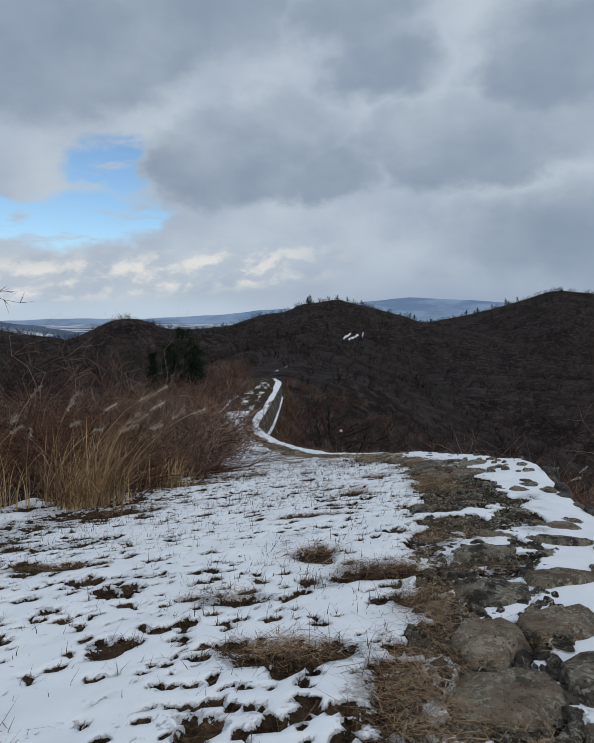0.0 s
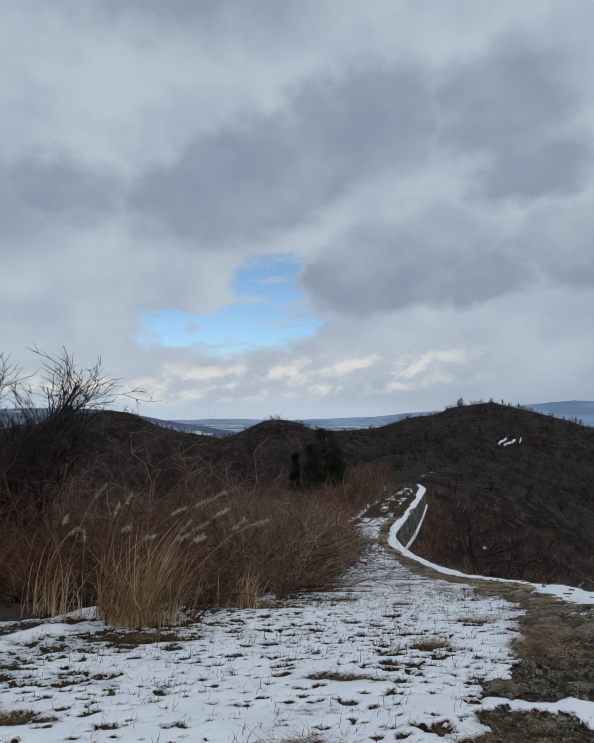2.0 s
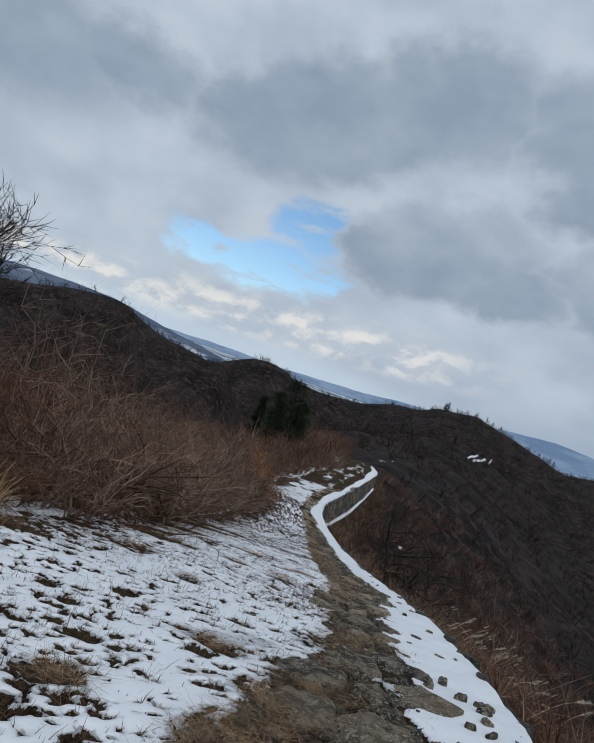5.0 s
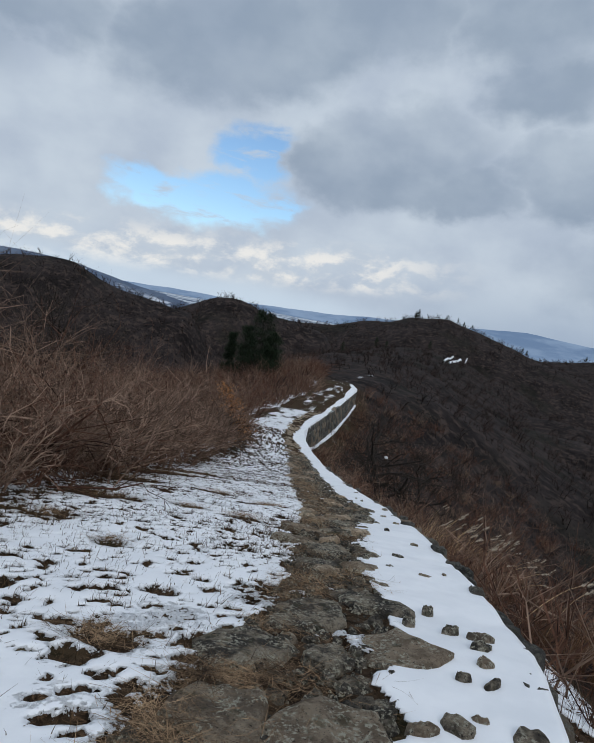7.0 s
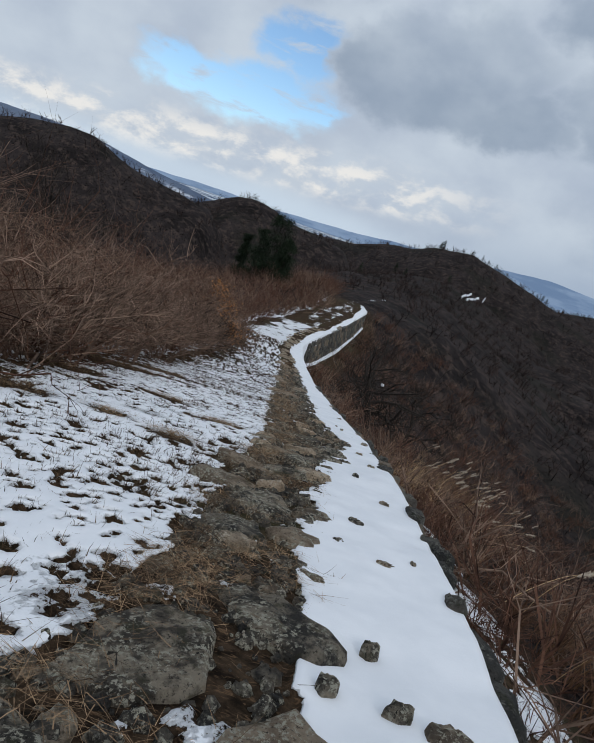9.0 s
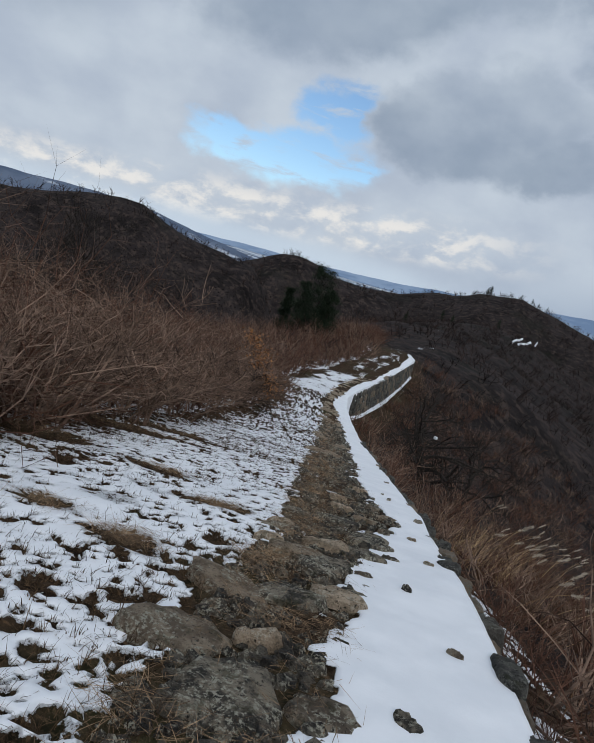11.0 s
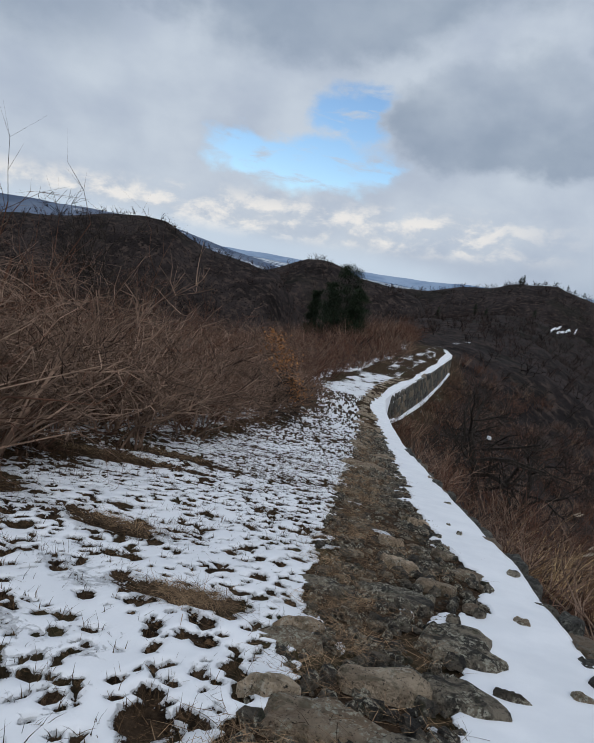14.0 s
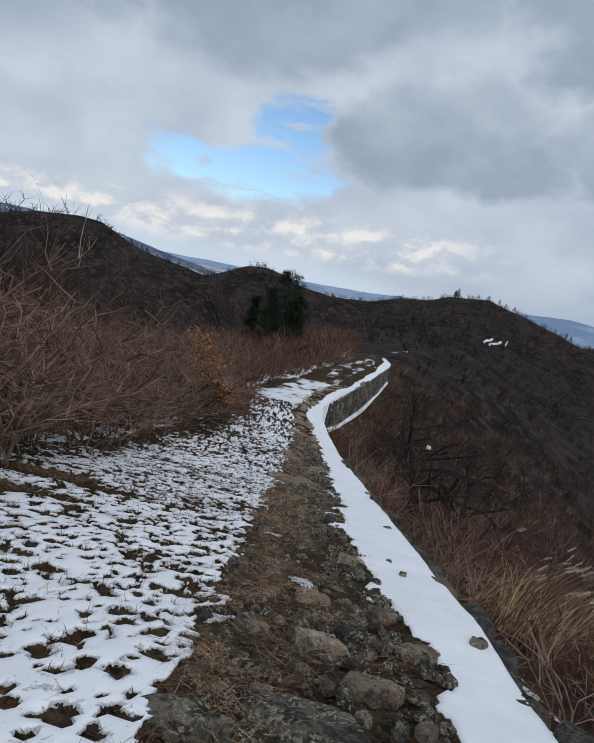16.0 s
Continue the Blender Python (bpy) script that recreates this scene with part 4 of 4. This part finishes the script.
LOW_SHRUBS = [shrub_mesh(340 + k, TWIG, 9, 1.0, 2, 5, .8, .008) for k in range(4)]


def place_shrub(meshes, x, y, size, rng, label, group):
    ob = empty("shrub")
    ob.matrix_basis = Matrix.LocRotScale((x, y, ground_at(x, y) - .04), Euler((rng.uniform(-.1, .1), rng.uniform(-.05, .15), rng.uniform(0, 6.28))), (size, size, size * rng.uniform(.85, 1.1)))
    for me in meshes[0]:
        part("stem", me, ob)
    tagged(part("crown", meshes[1], ob), kind="stuff")
    return tagged(ob, label, "shrub", group)


def build_shrubs():
    rng = random.Random(21)
    made = 0
    while made < 170:
        y = 9.5 + 42 * rng.random() ** 1.25
        x = float(scrub_x(y)) - .35 - 9 * rng.random() ** 1.5
        size = (.75 + .5 * rng.random()) * float(np.interp(y, [9, 11, 15, 19, 26, 40, 60], [.6, .9, 1.3, 1.65, 1.7, 1.35, 1.05])) * float(np.interp(float(scrub_x(y)) - x, [0, 2.5], [.8, 1.1]))
        place_shrub(SHRUBS[rng.randrange(8) if y > 14 else 3 * rng.randrange(3)], x, y, size, rng, "dense leafless brown shrub at the meadow's edge", "leafless shrubs")
        made += 1
    for x, y, size in ((-3.3, 21.8, 1.35), (-4.1, 22.6, 1.5), (-3.9, 25.2, 1.3), (-4.6, 20.6, 1.4), (-3.1, 18.4, 1.1)):
        place_shrub(ARCHED[rng.randrange(5)], x, y, size, rng, "large arching leafless shrub with many grey stems", "arching shrubs")
    for k in range(52):
        y = 12.4 + 24 * (k / 52) ** 1.2 + rng.uniform(-.3, .3)
        x = float(scrub_x(y)) - .15 - 1.5 * rng.random() ** 1.4
        place_shrub(ARCHED[rng.randrange(5)], x, y, rng.uniform(.75, 1.15) * float(np.interp(y, [12, 16, 20, 36], [.75, 1.0, 1.15, 1.0])), rng, "arching leafless shrub with crooked grey-brown stems", "arching shrubs")
    for k in range(50):
        y = 11.0 + 38 * rng.random() ** 1.3
        x = float(scrub_x(y)) - .1 - .7 * rng.random()
        place_shrub(LOW_SHRUBS[rng.randrange(4)], x, y, rng.uniform(.7, 1.3), rng, "low tangle of thin brown twigs edging the snow", "low edge shrubs")
    for k in range(110):
        y = 4 + 30 * rng.random() ** 1.2
        x = float(outer_x(y)) + .8 + 8 * rng.random() ** 1.4
        place_shrub(LOW_SHRUBS[rng.randrange(4)] if rng.random() < .8 else SHRUBS[rng.randrange(8)], x, y, rng.uniform(.65, 1.15), rng, "low leafless brown shrub below the wall", "shrubs below the wall")


def scrub_cover():
    """The thicket further off, on both flanks, that cannot be counted."""
    rng = np.random.default_rng(31)
    paths, r = [], random.Random(32)
    for k in range(7):
        a, t = r.uniform(0, 6.28), r.uniform(.1, .7)
        grow(r, Vector((r.uniform(-.3, .3), r.uniform(-.3, .3), -.2)), Vector((math.cos(a) * t, math.sin(a) * t, 1)).normalized(), r.uniform(.6, .9), .013, 1, paths, 1.1, 5, .02, .22, .75)
    v, f = tubes(paths, 3)
    n = 3600
    y = np.concatenate([2 + 120 * rng.random(n * 2 // 5) ** 1.1, 2 + 100 * rng.random(n - n * 2 // 5) ** 1.2])
    side = np.arange(n) < n * 2 // 5
    x = np.where(side, scrub_x(y) - .6 - 55 * rng.random(n) ** 1.6, outer_x(y) + 1.0 + 75 * rng.random(n) ** 1.2)
    ok = (y > 9) | (x < -9) | (x > 4.5)
    ok &= ~((y > 93) & (np.abs(x + 6) < 4))
    x, y = x[ok], y[ok]
    size = (.6 + .9 * rng.random(len(x))) * np.where(x < scrub_x(y), 2.0, 1.5) * np.interp(y, [0, 8, 14, 40, 120], [.55, .7, .9, 1.1, 1.4])
    V, F = repeat(v, f, np.stack([x, y, height(x, y) - .05], -1), rng.random(len(x)) * 6.28, size)
    pale = np.repeat(rng.random(len(x)) < .4, len(f))
    tagged(new("thicket", mesh_from("thicket", V, F[~pale], TWIG)), "tangled brown thicket covering both slopes", "thicket", kind="stuff")
    tagged(new("pale_thicket", mesh_from("pale_thicket", V, F[pale], PALE_TWIG)), "tangle of grey-brown twigs among the thicket", "thicket", kind="stuff")


def far_wood():
    """Bare trees on the hills."""
    rng = np.random.default_rng(41)
    paths, r = [], random.Random(42)
    for k in range(2):
        grow(r, Vector((r.uniform(-.8, .8), r.uniform(-.8, .8), -.5)), Vector((r.uniform(-.2, .2), r.uniform(-.2, .2), 1)).normalized(), 2.3, .11, 1, paths, 1.3, 9, .06, .2, .75)
    v, f = tubes(paths, 3)
    n = 7500
    b = np.radians(-48 + 100 * rng.random(n))
    d = 70 + 500 * rng.random(n) ** .8
    x, y = -np.sin(b) * d, np.cos(b) * d
    ok = ~((y < 125) & (x > -10) & (x < 1))
    x, y, d = x[ok], y[ok], d[ok]
    V, F = repeat(v, f, np.stack([x, y, height(x, y)], -1), rng.random(len(x)) * 6.28, (.5 + .6 * rng.random(len(x))) * np.interp(d, [60, 130, 500], [.75, .9, 1.25]))
    tagged(new("far_wood", mesh_from("far_wood", V, F, FAR_TWIG)), "leafless dark brown wood on the hillsides", "woodland", kind="stuff")


def bare_tree(name, at, tall, seed, lean=(0, 0), depth=5, radius=.11, label="", fork=3, spread=.75, rise=.05):
    rng = random.Random(seed)
    top = empty(name, (at[0], at[1], ground_at(at[0], at[1])))
    tagged(top, label, "tree")
    trunk, limbs = [], []
    pts, p, d = [], Vector((0, 0, -.3)), Vector((lean[0], lean[1], 1)).normalized()
    for k in range(7):
        pts.append((p.copy(), radius * (1 - .09 * k)))
        d = (d + Vector((rng.gauss(0, .16), rng.gauss(0, .16), .05))).normalized()
        p = p + d * tall * .075
    trunk.append(pts)
    V, F = tubes(trunk, 8)
    part("trunk", mesh_from("trunk", V, F, BARK, True), top)
    for k in range(8):
        i = min(6, 2 + k // 2 + k % 2)
        a = k * 2.4 + rng.uniform(-.4, .4)
        paths = []
        grow(rng, pts[i][0], Vector((math.cos(a) * .9, math.sin(a) * .9, rng.uniform(.35, 1.0))).normalized(), tall * rng.uniform(.26, .38), pts[i][1] * .66, depth - 1, paths, spread, fork, rise, .24, .66, .012)
        V, F = tubes(paths, 4)
        part("limb", mesh_from("limb", V, F, BARK), top)
    return top


def pine_tree(at, tall, wide, seed, label, needles=150):
    rng = random.Random(seed)
    top = empty("pine_tree", (at[0], at[1], ground_at(at[0], at[1])))
    tagged(top, label, "tree", "pines")
    pts = [(Vector((rng.gauss(0, .06) * k, rng.gauss(0, .06) * k, tall * k / 8 - .2)), .16 * (1 - k / 9)) for k in range(9)]
    V, F = tubes([pts], 6)
    part("trunk", mesh_from("trunk", V, F, BARK, True), top)
    nr = np.random.default_rng(seed)
    limbs, crown = [], []
    for k in range(80):
        t = rng.uniform(.12, 1.0)
        c = Vector((0, 0, tall * t))
        reach = wide * .55 * (1.15 - t) ** .6 * rng.uniform(.3, 1.15) + .12
        a = rng.uniform(0, 6.28)
        tip = c + Vector((math.cos(a) * reach, math.sin(a) * reach, rng.uniform(-.1, .45) * reach))
        limbs.append([(c, .03), (c.lerp(tip, .5) + Vector((0, 0, .08)), .02), (tip, .008)])
        n = needles
        mid = np.array(c.lerp(tip, .6))
        root = mid + nr.normal(0, 1, (n, 3)) * np.array([.30, .30, .17]) * (.5 + reach * .45)
        crown.append(blades(root, .2 + .2 * nr.random(n), nr.uniform(0, 1.5, n), nr.random(n) * 6.28, np.full(n, .05), .2, 1))
    V, F = tubes(limbs, 4)
    part("branches", mesh_from("branches", V, F, BARK), top)
    V, F = stacked(crown)
    part("crown", mesh_from("crown", V, F, NEEDLE), top, "dark green needle crown")
    return top


def silver_grass(at, n, tall, rx, ry, seed, plumes, label, lean=.35, heading=0.0, mat=REED):
    rng = np.random.default_rng(seed)
    top = empty("silver_grass", (at[0], at[1], ground_at(at[0], at[1])))
    tagged(top, label, "ornamental grass", "silver grass clumps")
    # blades stand in a dozen fans, each with its own height
    fan = rng.integers(0, 12, n)
    fx, fy, fh = rng.normal(0, .5, 12) * rx, rng.normal(0, .5, 12) * ry, rng.uniform(.6, 1.1, 12)
    x, y = at[0] + fx[fan] + rng.normal(0, .09, n), at[1] + fy[fan] + rng.normal(0, .09, n)
    roots = np.stack([x - at[0], y - at[1], height(x, y) - ground_at(at[0], at[1])], -1)
    V, F = blades(roots, tall * fh[fan] * (.3 + .7 * rng.random(n)), rng.normal(lean * .5, .3, n), rng.normal(heading, .9, n), .009 + .011 * rng.random(n), 1.0, 5)
    part("blades", mesh_from("blades", V, F, mat), top)
    stalks, r = [], random.Random(seed)
    for k in range(plumes):
        p = Vector((r.gauss(0, .45) * rx, r.gauss(0, .45) * ry, 0))
        p.z = ground_at(at[0] + p.x, at[1] + p.y) - ground_at(at[0], at[1])
        h = tall * r.uniform(.8, 1.2)
        a, ang, pts = heading + r.gauss(0, .35), r.uniform(.05, lean), [(p.copy(), .006)]
        for j in range(6):
            p = p + Vector((math.sin(ang) * math.cos(a), math.sin(ang) * math.sin(a), math.cos(ang))) * h / 6
            ang += .09 if j < 4 else .2
            pts.append((p.copy(), .006 - .0005 * j))
        stalks.append(pts)
        d = Vector((math.sin(ang) * math.cos(a), math.sin(ang) * math.sin(a), math.cos(ang)))
        m = 120
        t = rng.random(m)
        base = np.array(p)[None] + np.array(d)[None] * (t * .26)[:, None]
        v, f = blades(base, .05 + .035 * rng.random(m), np.full(m, ang) + rng.normal(0, .42, m), a + rng.normal(0, .6, m), np.full(m, .013), .5, 2)
        part("plume", mesh_from("plume", v, f, PLUME), top, "pale feathery seed plume")
    if stalks:
        V, F = tubes(stalks, 3)
        part("stalks", mesh_from("stalks", V, F, REED), top)
    return top


def leaf_cluster(parent, at, rad, n, seed):
    rng = np.random.default_rng(seed)
    root = np.array(at)[None] + rng.normal(0, .5, (n, 3)) * rad
    V, F = blades(root, .07 + .05 * rng.random(n), rng.uniform(.6, 2.4, n), rng.random(n) * 6.28, np.full(n, .085), .3, 2)
    part("leaves", mesh_from("leaves", V, F, LEAF), parent, "withered orange-brown leaves")


def build_plants():
    silver_grass((-3.55, 8.9), 560, 1.9, .75, .45, 51, 13, "tall clump of pale dry silver grass with plumes, bent by wind", .5)
    silver_grass((-4.9, 9.1), 90, 1.7, .7, .4, 57, 5, "thin clump of pale silver grass beside a denser one", .4)
    silver_grass((-2.5, 10.7), 210, .95, .5, .35, 52, 0, "low clump of dry yellow grass under the shrubs", .5)
    silver_grass((8.6, 34.0), 1100, 1.9, 3.0, 2.4, 53, 24, "broad clump of brown silver grass on the lower slope", .45, 0.0, RUST)
    silver_grass((5.2, 27.6), 420, 1.6, 1.2, 2.2, 54, 15, "clump of pale silver grass with fluffy heads below the wall", .4)
    silver_grass((6.6, 16.5), 600, 1.3, 1.3, 2.6, 55, 6, "clump of rusty dry grass below the wall", .6, 0.0, RUST)
    silver_grass((6.4, 25.0), 700, 1.5, 1.6, 3.5, 56, 10, "clump of rusty silver grass on the slope", .6, 0.0, RUST)
    bare_tree("bare_tree", (-17.6, 18.5), 13.0, 61, (.0, 0), 5, .36, "leafless dark tree with spreading twigs above the scrub", 4, .6, .10)
    bare_tree("bare_tree", (-16.2, 19.8), 11.0, 62, (.02, 0), 5, .30, "tall leafless dark tree standing in the scrub", 4, .6, .10)
    bare_tree("bare_tree", (-15.4, 20.4), 8.6, 63, (.10, 0), 5, .24, "leafless tree bent sideways by wind", 4, .6, .08)
    bare_tree("bare_tree", (-17.3, 38.0), 10.0, 64, (.1, 0), 5, .15, "small bushy leafless tree among brown shrubs", 4, .8, .07)
    bare_tree("bare_tree", (-12.9, 27.9), 4.8, 68, (.15, 0), 5, .09, "slim leafless tree rising from the thicket", 4, .9, .03)
    oak = bare_tree("gnarled_tree", (3.25, 39.7), 8.6, 65, (-.08, 0), 5, .24, "gnarled leafless oak below the wall with snow in its fork", 3, 1.0)
    lump = part("snow", slab_mesh("snow", 640, SNOW), oak, "lump of snow lying in the fork")
    lump.matrix_basis = Matrix.LocRotScale(Vector((3.09, 39.5, -8.15)) - oak.location, None, (.2, .16, .14))
    bare_tree("gnarled_tree", (1.8, 48.0), 7.5, 66, (0, 0), 5, .18, "leafless gnarled tree beside the retaining wall", 3, 1.0)
    bare_tree("gnarled_tree", (5.6, 44.0), 7.8, 69, (.1, 0), 5, .18, "crooked leafless tree on the slope below the wall", 3, 1.0)
    pine_tree((-18.0, 90.0), 10.0, 8.0, 71, "dense dark green pine standing above the scrub")
    pine_tree((-21.0, 93.0), 8.4, 5.0, 72, "dark green pine beside a larger one")
    pine_tree((-15.8, 88.0), 6.6, 4.5, 73, "short dark green pine at the group's edge")
    pine_tree((-25.5, 100.0), 7.5, 2.8, 74, "small slender pine in the scrub")
    oak = bare_tree("oak_sapling", (-5.0, 32.6), 3.4, 67, (0, 0), 4, .05, "young oak still holding withered orange leaves")
    for k, at in enumerate(((.1, 0, 2.6), (.5, .1, 2.3), (-.2, .1, 2.95), (.9, .0, 1.5), (1.1, .2, 1.1), (.3, -.2, 2.0))):
        leaf_cluster(oak, at, .42, 130, 80 + k)
    # a cut stub and two young stems at the meadow's edge
    for name, at, tall, seed, label in (("tree_stub", (-2.55, 8.0), .45, 91, "short cut stub standing in snow"), ("young_stem", (-2.66, 13.9), 1.5, 92, "thin pale sapling stem at the thicket's edge"), ("young_stem", (-2.95, 13.3), 1.4, 93, "thin upright sapling stem at the thicket's edge")):
        r = random.Random(seed)
        paths = [[(Vector((.02 * k * k * .2, 0, tall * k / 4 - .05)), .022 - .003 * k) for k in range(5)]]
        for j in range(3):
            grow(r, Vector((0, 0, tall * r.uniform(.3, .9))), Vector((r.gauss(0, .6), r.gauss(0, .6), 1)).normalized(), tall * .3, .008, 1, paths)
        V, F = tubes(paths, 6)
        ob = new(name, mesh_from(name, V, F, PALE_TWIG, True))
        ob.location = (at[0], at[1], ground_at(*at))
        tagged(ob, label, "sapling" if name == "young_stem" else "stub")


def ridge_pines():
    """Small pines along the skyline."""
    rng = random.Random(77)
    proto = pine_tree((8.0, 418.0), 5.5, 3.4, 78, "distant pine on the skyline", 24)
    for b, dist, size in ((-1.3, 428, 1.1), (-1.0, 428, .8), (-4.0, 430, .6), (-5.0, 430, .7), (-5.6, 430, .6), (-6.4, 428, .7), (-11.2, 440, .9), (-11.6, 442, .8), (-16.5, 500, .9), (-17.5, 505, .8), (-18.8, 510, .8), (-20, 515, 1.0), (-21, 515, .8), (2.0, 300, 1.0), (1.0, 290, .8), (5, 250, .9), (-3, 330, .9)):
        x, y = -math.sin(radians(b)) * dist, math.cos(radians(b)) * dist
        copy_thing(proto, Matrix.Translation((x, y, ground_at(x, y))) @ Matrix.Rotation(rng.uniform(0, 6), 4, "Z") @ Matrix.Scale(size, 4))


def far_walls():
    """Snowy stretches of wall and bare rock further along the ridge."""
    for at, to, wide, high, label in (((27, 300), (42, 362), .5, .25, "snow-topped stretch of stone wall on the far hillside"), ((24, 296), (33, 345), .5, .3, "thin snowy wall line on the far hillside")):
        a, b = Vector(at).to_3d(), Vector(to).to_3d()
        side = (b - a).cross(Vector((0, 0, 1))).normalized() * wide
        V, F = [], []
        for k in range(25):
            p = a.lerp(b, k / 24)
            z = ground_at(p.x, p.y) + .5
            w = .65 + .35 * math.sin(k * 2.1) * math.cos(k * .9)
            V += [(p.x - side.x * w, p.y - side.y * w, z - .3), (p.x - side.x * w * .8, p.y - side.y * w * .8, z + high), (p.x + side.x * .3, p.y + side.y * .3, z + high + .2), (p.x + side.x * w, p.y + side.y * w, z - 1.0)]
        for k in range(24):
            q = 4 * k
            F += [(q + j, q + j + 1, q + j + 5, q + j + 4) for j in range(3)]
        tagged(new("snowy_wall", mesh_from("snowy_wall", V, F, SNOW, True)), label, "wall")


build_shrubs()
scrub_cover()
far_wood()
build_plants()
ridge_pines()
far_walls()
build_grass()
build_weeds()
build_straw()
rubble()
far_rubble()
build_wall()
lay_path()
lay_strip()
